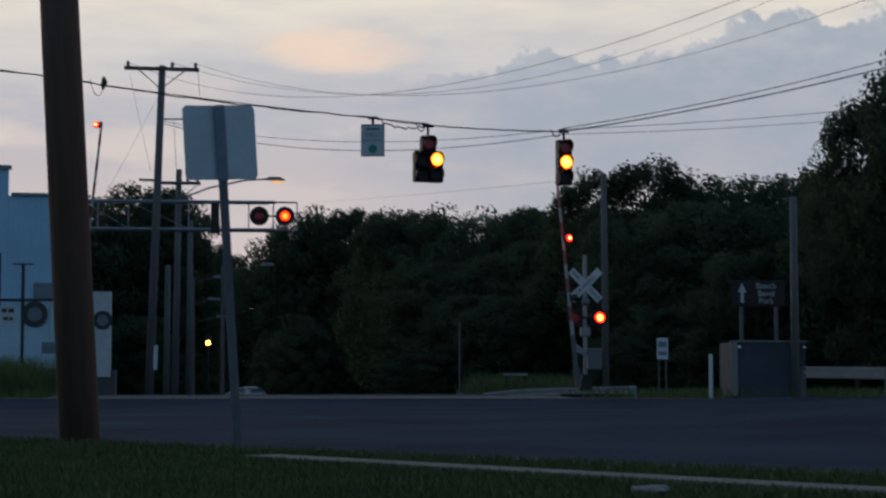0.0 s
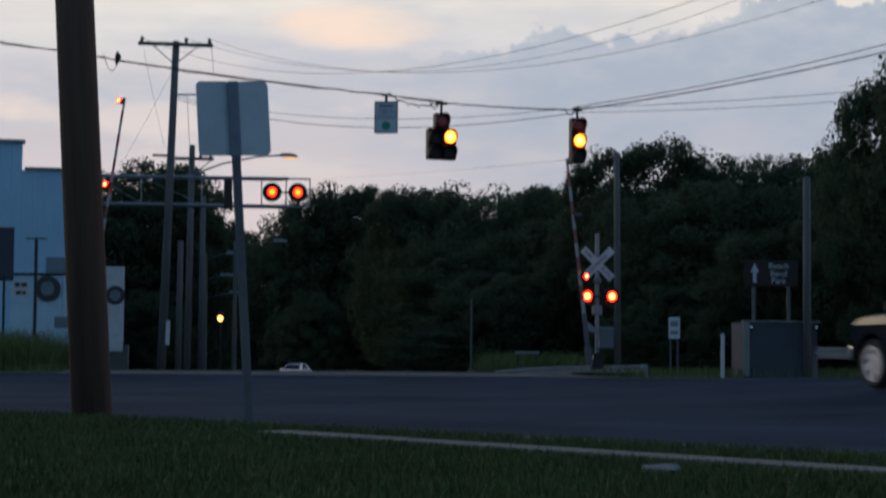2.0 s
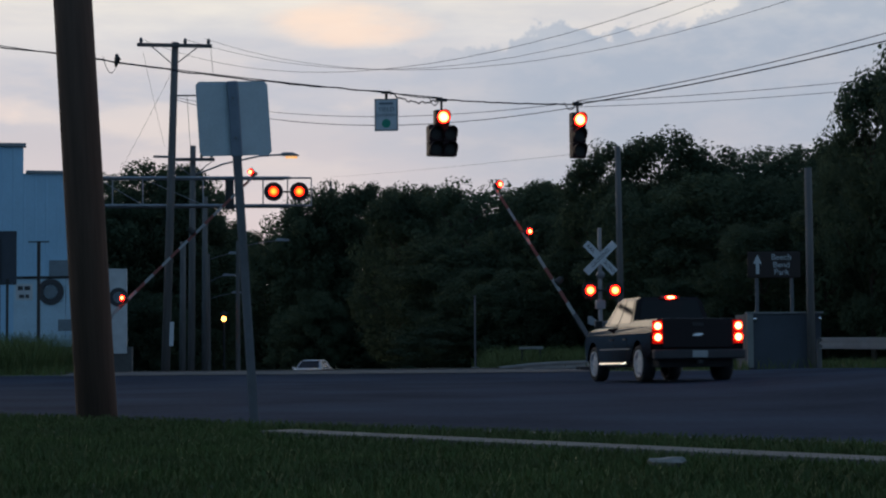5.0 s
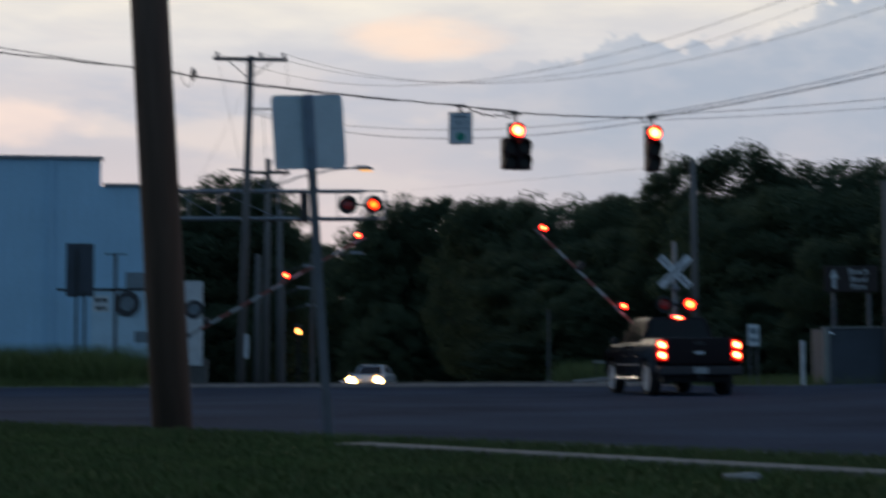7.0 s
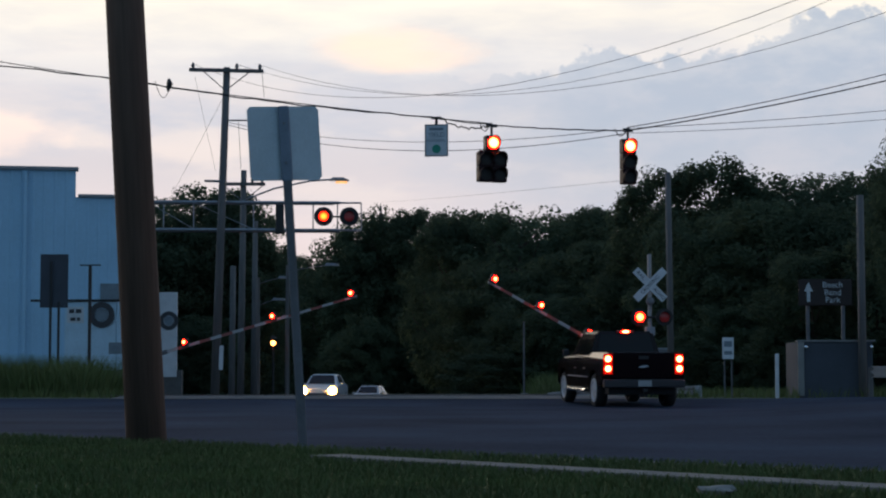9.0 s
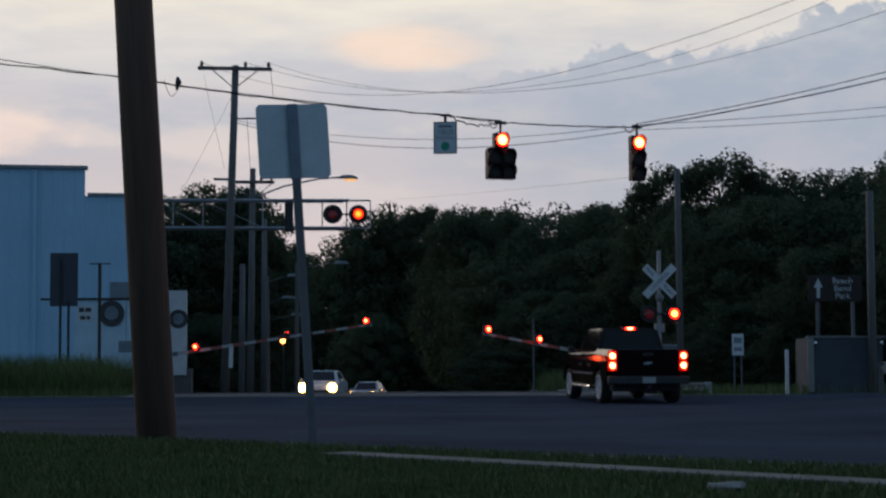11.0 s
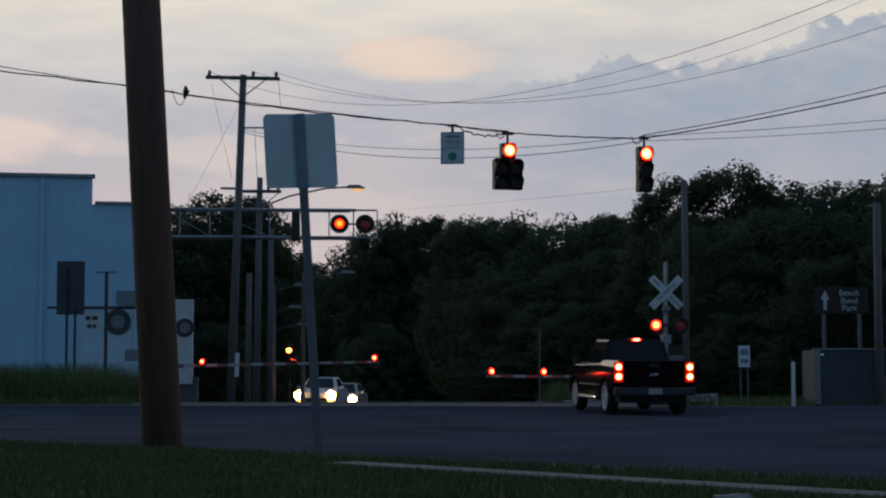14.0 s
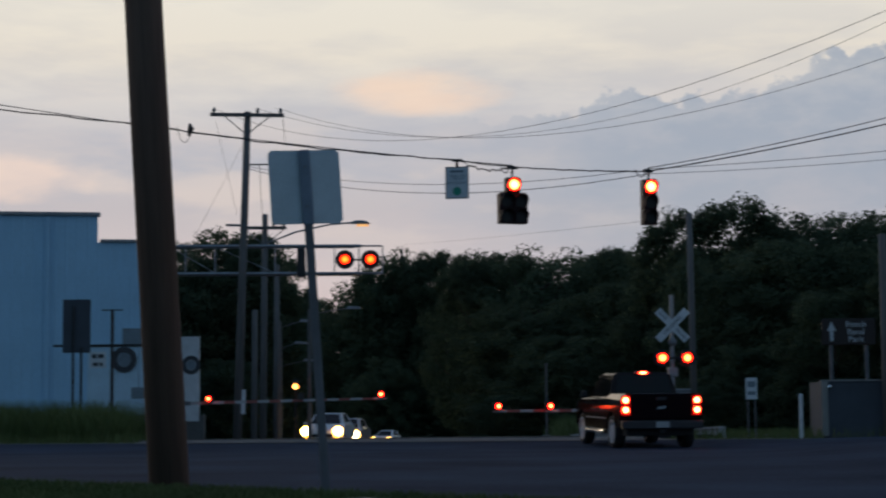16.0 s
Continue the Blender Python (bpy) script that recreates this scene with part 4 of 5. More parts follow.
part("rail_beam", bm, M_STRIPE, gr)
for x, y, z in path:
    part("post", box(x - 0.06, x + 0.06, y + 0.04, y + 0.16, 0, z + 0.12, 0.01), M_WOOD_GREY, gr)

br = empty("park_sign", pose(9.5, 54.5, 0.02), "brown park direction sign with a white arrow on two posts", "sign")
part("panel", box(-0.78, 0.82, -0.015, 0.015, 2.62, 3.42, 0.03), M_BROWN, br)
part("arrow", prism([(-0.05, 2.74), (0.05, 2.74), (0.05, 3.05), (0.13, 3.05), (0, 3.33), (-0.13, 3.05), (-0.05, 3.05)], "y",
                    -0.022, -0.014), M_LETTER, br, "white arrow pointing up", m=pose(-0.48, 0, 0))
for words, z in (("Beech", 3.24), ("Bend", 3.01), ("Park", 2.79)):
    text("lettering", words, 0.25, M_LETTER, br, pose(0.24, -0.02, z, 90), "white lettering")
for x in (-0.5, 0.55):
    part("post", box(x - 0.05, x + 0.05, 0.016, 0.1, 0, 3.3), M_POST, br)

# low guardrail by the crossing and a board
cs = empty("guardrail", pose(0, 0, 0), "low pale guardrail by the tracks with a buried end", "guardrail")
bm = bmesh.new()
low_path = [(1.25, 57.2, -0.12), (2.3, 56.3, 0.0), (3.3, 55.2, 0.06), (4.5, 53.9, 0.10), (5.5, 52.8, 0.14)]
rings = [[bm.verts.new((x - 0.6 * d, y + d, z + 0.85 * u)) for u, d in prof] for x, y, z in low_path]
for p, q in zip(rings, rings[1:]):
    for i in range(len(prof) - 1):
        bm.faces.new((p[i], p[i + 1], q[i + 1], q[i]))
bmesh.ops.solidify(bm, geom=bm.faces[:], thickness=0.012)
part("rail_beam", bm, M_STRIPE, cs)
part("end_shoe", box(5.42, 5.62, 52.62, 52.9, -0.06, 0.27, 0.03), M_STRIPE, cs, "pale end block of the rail")
for x, y, z in low_path[1:]:
    part("post", box(x - 0.06, x + 0.06, y + 0.05, y + 0.17, -0.3, z + 0.10, 0.01), M_WOOD_GREY, cs)
tagged(part("dark_ballast_pad", box(-0.9, 0.9, -0.4, 0.4, -0.05, 0.05, 0.03), M_BLACK, m=pose(4.3, 52.3, 0)),
       "dark rubber pad at the mast's foot", "pad")
sw = empty("low_board_sign", pose(2.4, 60, 0), "low pale board on two stakes in the grass", "board")
part("board", box(-0.4, 0.4, -0.02, 0.02, 0.54, 0.63, 0.01), M_CONC, sw)
for x in (-0.3, 0.3):
    part("stake", box(x - 0.03, x + 0.03, 0.021, 0.06, -0.2, 0.58), M_DARK, sw)


# ---- trees ----
def crown_mesh(seed, blobs, leaves, low):
    """Leaves in uneven clumps within a rough egg of unit height and radius."""
    r = np.random.default_rng(seed)
    cs = []
    while len(cs) < blobs:
        z = r.uniform(low, 1.0)
        rad = math.sqrt(max(0.02, 1 - ((z - 0.52) / 0.52) ** 2)) * 0.46
        a, q = r.uniform(0, 6.283), math.sqrt(r.uniform(0.12, 1)) * rad
        cs.append((q * math.cos(a), q * math.sin(a), z, r.uniform(0.06, 0.13)))
    cs = np.array(cs)
    k = r.integers(0, blobs, leaves)
    d = r.normal(size=(leaves, 3))
    d /= np.linalg.norm(d, axis=1)[:, None]
    flat = np.array((1, 1, 0.66))
    c = cs[k, :3] + d * flat * (cs[k, 3] * r.uniform(0.25, 1.0, leaves) ** 0.5 * 1.02)[:, None]
    face = d + r.normal(size=(leaves, 3)) * 0.38 + np.array((0, 0, 0.25))
    u = np.cross(face, r.normal(size=(leaves, 3)))
    u /= np.linalg.norm(u, axis=1)[:, None]
    v = np.cross(face, u)
    v /= np.linalg.norm(v, axis=1)[:, None]
    s = r.uniform(0.009, 0.019, leaves)[:, None]
    u, v = u * flat, v * flat
    vs = np.stack([c - u * s, c + v * s * 0.6, c + u * s, c - v * s * 0.6], 1).reshape(-1, 3)
    me = bpy.data.meshes.new("crown")
    me.from_pydata(vs.tolist(), [], np.arange(leaves * 4).reshape(-1, 4).tolist())
    me.materials.append(M_LEAF)
    limbs = [tuple(c) for c in cs[np.argsort(-cs[:, 3])[:9], :3]]
    return me, limbs


def trunk_mesh(limbs, seed):
    r = random.Random(seed)
    bm = tube([(0, 0, -0.03), (0.01, 0, 0.2), (-0.01, 0.01, 0.5), (0, 0, 0.8)], [0.022, 0.017, 0.011, 0.004], 8)
    for x, y, z in limbs:
        z0 = max(0.15, z - r.uniform(0.12, 0.28))
        tube([(0, 0, z0), (x * 0.5, y * 0.5, (z0 + z) / 2 - 0.02), (x, y, z)], [0.009, 0.006, 0.002], 5, bm)
    me = bpy.data.meshes.new("trunk")
    bm.to_mesh(me)
    bm.free()
    me.materials.append(M_BARK)
    return me


KINDS = []
for i in range(5):
    me, limbs = crown_mesh(20 + i, (130, 150, 115, 160, 140)[i], (21000, 23000, 20000, 24000, 22000)[i], (0.12, 0.06, 0.2, 0.05, 0.1)[i])
    KINDS.append((me, trunk_mesh(limbs, i)))


def tree(x, y, h, w, kind, turn, group="dark tree line"):
    ob = empty("tree", Matrix.LocRotScale((x, y, ground_z(y) - 0.06), Euler((0, 0, turn)), None),
               "dark leafy tree in the tree line at dusk", "tree", group)
    for nm, me in (("crown", KINDS[kind][0]), ("trunk", KINDS[kind][1])):
        o = new(nm, me)
        o.parent = ob
        o.scale = (w, w, h)
    return ob


rt = random.Random(11)


def row_of_trees(spots):
    for x, y, h, w in spots:
        tree(x, y, h, w, rt.randrange(5), rt.uniform(0, 6.28))


# left clump, beside the poles
row_of_trees([(-17.9, 88, 9.8, 7), (-15.3, 90, 10.6, 7.0), (-13.9, 93, 9.4, 5), (-20.4, 95, 10.5, 8), (-24, 92, 10, 8),
              (-15.6, 104, 9.0, 7), (-19, 110, 9.5, 9), (-14.2, 91.5, 10.6, 6.4),
              (-13.7, 97, 10.2, 6.0), (-16.6, 97, 10.4, 7.5), (-18.6, 94, 9.0, 7)])
# far wood where the road bends away
row_of_trees([(-34, 215, 15, 14), (-28, 225, 17.5, 15), (-41, 210, 15, 16), (-20.0, 192, 14.8, 11), (-16.4, 189, 17.6, 11), (-14.3, 188, 18.6, 10), (-12.4, 187, 19.4, 12),
              (-8.6, 186, 19.0, 13), (-4.5, 190, 19.4, 13), (-14.5, 200, 18, 14), (-21.5, 205, 14.6, 11), (-10, 215, 17, 15), (-24, 226, 15, 15)])
# main line, beside the road
row_of_trees([(-3.6, 112, 11.4, 7), (-1.6, 114, 12.0, 8), (0.8, 109, 11.9, 9),
              (3.6, 113, 11.9, 9), (6.0, 106, 11.4, 9), (-1.6, 126, 12.2, 9), (2.0, 126, 12.8, 10), (7.5, 120, 12.8, 10)])
# lower front of the line
row_of_trees([(-1.4, 102, 8.0, 6), (0.2, 100, 7.8, 8), (2.8, 99, 8.2, 8), (5.2, 97, 8.6, 8), (1.6, 92, 5.5, 6.5),
              (3.2, 88, 5.2, 6), (5.4, 86, 6, 6)])
# right block, nearer and taller
row_of_trees([(7.4, 86, 10.7, 6.5), (9.6, 84, 11.0, 7.5), (11.8, 87, 10.1, 8), (14.0, 84, 10.4, 8), (16.2, 82, 10.2, 8),
              (18.4, 84, 10.4, 8), (8.4, 78, 8.0, 6.5), (11.0, 76, 8.2, 7), (13.8, 75, 8.0, 7), (16.6, 74, 8.2, 7), (21, 86, 11, 9),
              (9.0, 97, 10.4, 9), (13.0, 98, 10.4, 9.5), (17.0, 97, 10.6, 9.5), (21.5, 98, 11, 10), (11, 92, 8.5, 8), (15.5, 92, 8.5, 8)])
row_of_trees([(14.2, 62, 9.7, 4.6), (15.9, 61, 11.8, 6.4), (18.2, 62, 12.0, 7), (20.4, 64, 11.5, 7), (13.4, 66, 5.8, 5), (11.0, 66, 5.2, 5),
              (23, 66, 12, 8)])


def bush(x, y, h, w, kind, turn):
    ob = empty("bush", Matrix.LocRotScale((x, y, ground_z(y) - 0.1), Euler((0, 0, turn)), None),
               "low dark bush at the foot of the trees", "bush", "undergrowth")
    o = new("crown", KINDS[kind][0])
    o.parent, o.scale, o.location = ob, (w, w, h * 1.15), (0, 0, -0.08 * h)


for i in range(14):
    bush(-16.5 + i * 1.25, rt.uniform(178, 184), rt.uniform(5, 8), rt.uniform(6, 9), rt.choice((1, 3)), rt.uniform(0, 6.28))
for i in range(9):
    bush(-31 + i * 1.5, rt.uniform(198, 206), rt.uniform(6, 9), rt.uniform(7, 9), rt.choice((1, 3)), rt.uniform(0, 6.28))
for i in range(20):
    bush(-1.3 + i * 0.95 + rt.uniform(-0.3, 0.5), rt.uniform(88, 95), rt.uniform(2.2, 4.2), rt.uniform(3.5, 5.5), rt.choice((1, 3)),
         rt.uniform(0, 6.28))
for i in range(14):
    bush(6.0 + i * 1.1 + rt.uniform(-0.4, 0.4), rt.uniform(66, 73), rt.uniform(2.0, 3.6), rt.uniform(3.0, 4.5), rt.choice((1, 3)),
         rt.uniform(0, 6.28))
for i in range(9):
    bush(-21 + i * 0.95, rt.uniform(80, 86), rt.uniform(2.5, 4.0), rt.uniform(3.5, 5), rt.choice((1, 3)), rt.uniform(0, 6.28))


# ---- beside the crossing ----
post = empty("marker_post", pose(0.53, 58, ground_z(58)), "slender grey steel post standing beside the tracks", "post")
part("shaft", tube([(0, 0, 0), (0, 0, 2.33)], 0.026, 8), M_POST, post)
part("cap", disc(0.045, -0.02, 0.02, 10), M_POST, post, m=pose(0, 0, 2.34, 90))
part("footing", disc(0.12, -0.05, 0.05, 12, 0.02), M_CONC, post, m=pose(0, 0, 0.03, 90))

# ---- vehicles ----
def arc(cy, cz, r, a0, a1, n=9):
    return [(cy + r * math.cos(radians(a0 + (a1 - a0) * k / n)), cz + r * math.sin(radians(a0 + (a1 - a0) * k / n)))
            for k in range(n + 1)]


def loft(bottom, top, bevel=0.05):
    """Two rectangles (y0, y1, half width, z): a cabin that narrows upwards."""
    bm = bmesh.new()
    lo_hi = []
    for y0, y1, w, z in (bottom, top):
        lo_hi.append([bm.verts.new(p) for p in ((-w, y0, z), (w, y0, z), (w, y1, z), (-w, y1, z))])
    lo, hi = lo_hi
    fs = [bm.faces.new(lo[::-1]), bm.faces.new(hi)]
    for i in range(4):
        j = (i + 1) % 4
        fs.append(bm.faces.new((lo[i], lo[j], hi[j], hi[i])))
    es = [e for e in bm.edges if not all(v in lo for v in e.verts)]
    bmesh.ops.bevel(bm, geom=es, offset=bevel, segments=3, affect="EDGES")
    return bm


def pane(corners, inset=0.0, out=0.006):
    """A thin pane on four corners, a little proud of what it covers."""
    c = [Vector(p) for p in corners]
    n = (c[1] - c[0]).cross(c[3] - c[0]).normalized()
    mid = sum(c, Vector()) / 4
    c = [mid + (p - mid) * (1 - inset) for p in c]
    bm = bmesh.new()
    a = [bm.verts.new(p + n * out) for p in c]
    b = [bm.verts.new(p - n * 0.01) for p in c]
    bm.faces.new(a)
    bm.faces.new(b[::-1])
    for i in range(4):
        j = (i + 1) % 4
        bm.faces.new((a[i], b[i], b[j], a[j]))
    return bm


def on_face(p00, p10, p11, p01, u0, u1, v0, v1):
    """The corners of a patch of the four-cornered face, u along its foot, v up."""
    q = [Vector(p) for p in (p00, p10, p11, p01)]
    return [(q[0].lerp(q[1], u)).lerp(q[3].lerp(q[2], u), v) for u, v in ((u0, v0), (u1, v0), (u1, v1), (u0, v1))]


def wheel(parent, x, y, r, w, rim_mat):
    """A wheel that turns on its x axis; returns the tyre, which carries the rim."""
    s = 1 if x > 0 else -1
    prof = [(0.71 * r, -w / 2 + 0.02), (0.92 * r, -w / 2), (r, -w / 2 + 0.05), (r, w / 2 - 0.05), (0.92 * r, w / 2),
            (0.71 * r, w / 2 - 0.02)]
    bm = bmesh.new()
    n = 24
    rows = [[bm.verts.new((b, a * math.cos(6.28318 * k / n), a * math.sin(6.28318 * k / n))) for a, b in prof] for k in range(n)]
    for k in range(n):
        p, q = rows[k], rows[(k + 1) % n]
        for i in range(len(prof)):
            j = (i + 1) % len(prof)
            bm.faces.new((p[i], q[i], q[j], p[j]))
    tyre = part("wheel", bm, M_BLACK, parent, "black rubber tyre", m=pose(x, y, r), smooth=True)
    xo = s * (w / 2 - 0.03)
    bm = bmesh.new()
    for k in range(6):
        a = 6.28318 * k / 6
        c, d = math.cos(a), math.sin(a)
        t0, t1 = 0.16 * r, 0.71 * r
        vs = []
        for xx in (xo, xo - s * 0.03):
            for rr, hw in ((t0, 0.07), (t1, 0.05)):
                for e in (-hw, hw):
                    vs.append(bm.verts.new((xx, rr * c - e * d, rr * d + e * c)))
        for q in ((0, 1, 3, 2), (4, 6, 7, 5), (0, 4, 5, 1), (2, 3, 7, 6), (0, 2, 6, 4), (1, 5, 7, 3)):
            bm.faces.new([vs[i] for i in q])
    m90 = pose(0, 0, 0, 0, 0, 90)
    part("spokes", bm, rim_mat, tyre)
    part("rim", ring(0.62 * r, 0.72 * r, -0.05, 0.05, 24), rim_mat, tyre, m=m90 @ pose(0, -xo + s * 0.02, 0))
    part("hub", disc(0.2 * r, -0.03, 0.03, 14), rim_mat, tyre, m=m90 @ pose(0, -xo + s * 0.01, 0))
    part("brake_disc", disc(0.6 * r, -0.01, 0.01, 18), M_DARK, tyre, m=m90)
    return tyre


# pickup truck: origin under the tailgate, +y forward
truck = empty("pickup_truck", pose(3.06, 43.6, 0, 0, 0, 8), "dark crew-cab pickup truck with lit brake lamps", "pickup truck")
side = ([(0.06, 0.58), (0.58, 0.52)] + arc(1.2, 0.46, 0.50, 172, 8) + [(1.85, 0.44), (4.2, 0.44)] +
        arc(4.85, 0.46, 0.50, 172, 8) + [(5.38, 0.46), (5.52, 0.52), (5.56, 0.85), (5.52, 1.06), (0.05, 1.06)])
part("lower_body", prism(side, "x", -0.985, 0.985, 0.03), M_PAINT, truck, "glossy dark maroon bodywork")
upper = [(0.05, 1.064), (5.48, 1.064), (5.44, 1.10), (5.28, 1.17), (4.38, 1.27), (2.02, 1.27), (1.98, 1.36), (0.06, 1.36)]
bm = prism(upper, "x", -0.975, 0.975)
bmesh.ops.bisect_plane(bm, geom=bm.verts[:] + bm.edges[:] + bm.faces[:], plane_co=(0, 0, 1.2), plane_no=(0, 0, 1))
for v in bm.verts:
    v.co.x *= 1 - 0.18 * (v.co.z - 1.06) - 0.55 * (v.co.z - 1.06) ** 2
bmesh.ops.bevel(bm, geom=[e for e in bm.edges if abs(e.verts[0].co.x - e.verts[1].co.x) < 0.4 and min(q.co.z for q in e.verts) > 1.22],
                offset=0.035, segments=2, affect="EDGES")
part("upper_body", bm, M_PAINT, truck, "dark shoulder that leans in and mirrors the sky")
cab_lo, cab_hi = (1.98, 4.42, 0.865, 1.24), (2.16, 3.62, 0.70, 1.90)
part("cab", loft(cab_lo, cab_hi, 0.06), M_PAINT, truck)
for s in (-1, 1):
    f = [(s * 0.865, 1.98, 1.24), (s * 0.865, 4.42, 1.24), (s * 0.70, 3.62, 1.90), (s * 0.70, 2.16, 1.90)]
    if s < 0:
        f = [f[1], f[0], f[3], f[2]]
        spans = ((0.20, 0.50), (0.55, 0.90))
    else:
        spans = ((0.10, 0.45), (0.50, 0.80))
    for u0, u1 in spans:
        part("side_window", pane(on_face(*f, u0, u1, 0.12, 0.86)), M_GLASS, truck, "dark side window")
    part("mirror", box(min(s * 1.0, s * 1.17), max(s * 1.0, s * 1.17), 3.92, 4.02, 1.23, 1.42, 0.03), M_DARK, truck)
    part("side_moulding", box(min(s * 0.98, s * 0.992), max(s * 0.98, s * 0.992), 1.86, 4.22, 0.72, 0.755, 0.004), M_STEEL, truck)
    part("side_step", tube([(s * 1.0, 2.0, 0.42), (s * 1.03, 2.15, 0.40), (s * 1.03, 4.0, 0.40), (s * 1.0, 4.15, 0.42)], 0.045, 8),
         M_CHROME, truck, "bright chrome side step")
    for y in (2.12, 3.15):
        part("door_handle", box(min(s * 0.986, s * 1.01), max(s * 0.986, s * 1.01), y, y + 0.2, 0.93, 0.97, 0.008), M_DARK, truck)
        part("door_seam", box(min(s * 0.98, s * 0.988), max(s * 0.98, s * 0.988), y - 0.08, y - 0.068, 0.52, 0.98), M_BLACK, truck)
    house = part("tail_lamp", box(s * 0.85 - 0.105, s * 0.85 + 0.105, -0.015, 0.07, 0.83, 1.33, 0.02), G_TAIL_HALO, truck,
                 "red tail lamp lens, dimly glowing as the brake lights' halo")
    for z in (1.205, 0.965):
        part("brake_light", disc(0.086, -0.006, 0.004, 18, 0.02), G_BRAKE, house, "glowing red brake light", m=pose(s * 0.855, -0.02, z))
    part("headlamp", box(s * 0.78 - 0.16, s * 0.78 + 0.16, 5.48, 5.58, 0.82, 1.04, 0.02), M_LENS_CLEAR, truck)
part("rear_window", pane(on_face((-0.865, 1.98, 1.24), (0.865, 1.98, 1.24), (0.70, 2.16, 1.90), (-0.70, 2.16, 1.90), 0.08, 0.92, 0.2, 0.88)),
     M_GLASS, truck, "dark rear window")
part("windscreen", pane(on_face((0.865, 4.42, 1.24), (-0.865, 4.42, 1.24), (-0.70, 3.62, 1.90), (0.70, 3.62, 1.90), 0.06, 0.94, 0.08, 0.92)),
     M_GLASS, truck)
hl = part("high_brake_lamp", box(-0.2, 0.2, 2.08, 2.2, 1.85, 1.92, 0.01), M_LENS_RED, truck)
part("high_brake_light", disc(0.1, -0.004, 0.004, 16, 0.01), G_BRAKE, hl, "glowing high brake light",
     m=Matrix.LocRotScale((0, 2.075, 1.885), Euler((0, 0, 0)), (1.25, 1, 0.36)))
gate = part("tailgate", box(-0.755, 0.755, 0.0, 0.055, 0.74, 1.37, 0.015), M_PAINT, truck)
part("gate_handle", box(-0.12, 0.12, -0.012, 0.0, 1.2, 1.28, 0.01), M_DARK, gate)
part("gate_badge", prism([(-0.11, 1.02), (-0.03, 1.05), (0.11, 1.05), (0.11, 1.02), (0.03, 0.99), (-0.11, 0.99)], "y", -0.01, 0.0),
     M_CHROME, gate, "plain bright badge shape")
bump = part("rear_bumper", box(-0.97, 0.97, -0.14, 0.06, 0.50, 0.70, 0.03), M_BUMPER, truck, "dark painted rear bumper")
plate = part("number_plate", box(-0.16, 0.16, -0.012, 0.0, 0.53, 0.68, 0.004), M_STRIPE, bump, "white number plate with a plain bar",
             m=pose(0.0, -0.14, 0))
part("bumper_step", box(-0.5, 0.5, -0.145, -0.02, 0.705, 0.715), M_BLACK, bump)
part("tow_hitch", box(-0.05, 0.05, -0.2, -0.05, 0.40, 0.48, 0.01), M_DARK, truck)
part("underbody", box(-0.8, 0.8, 0.2, 5.4, 0.32, 0.60, 0.03), M_BLACK, truck)
part("front_bumper", box(-0.96, 0.96, 5.48, 5.65, 0.48, 0.72, 0.04), M_CHROME, truck)
part("grille", box(-0.55, 0.55, 5.54, 5.58, 0.78, 1.06, 0.02), M_DARK, truck)
def shorter(y):
    return 0.80 * y if y < 2 else 1.60 + 0.916 * (y - 2)


# low-slung, short-bed body over the full-size wheels
for ob in truck.children_recursive:
    if max(abs(v.co.z) for v in ob.data.vertices) > 0.3:
        for v in ob.data.vertices:
            v.co.z *= 0.945
    else:
        ob.location.z *= 0.945
    for v in ob.data.vertices:
        v.co.y = shorter(v.co.y)
    ob.location.y = shorter(ob.location.y)
TRUCK_WHEELS = [wheel(truck, x, y, 0.39, 0.27, M_RIM) for x in (-0.835, 0.835) for y in (0.96, 4.21)]


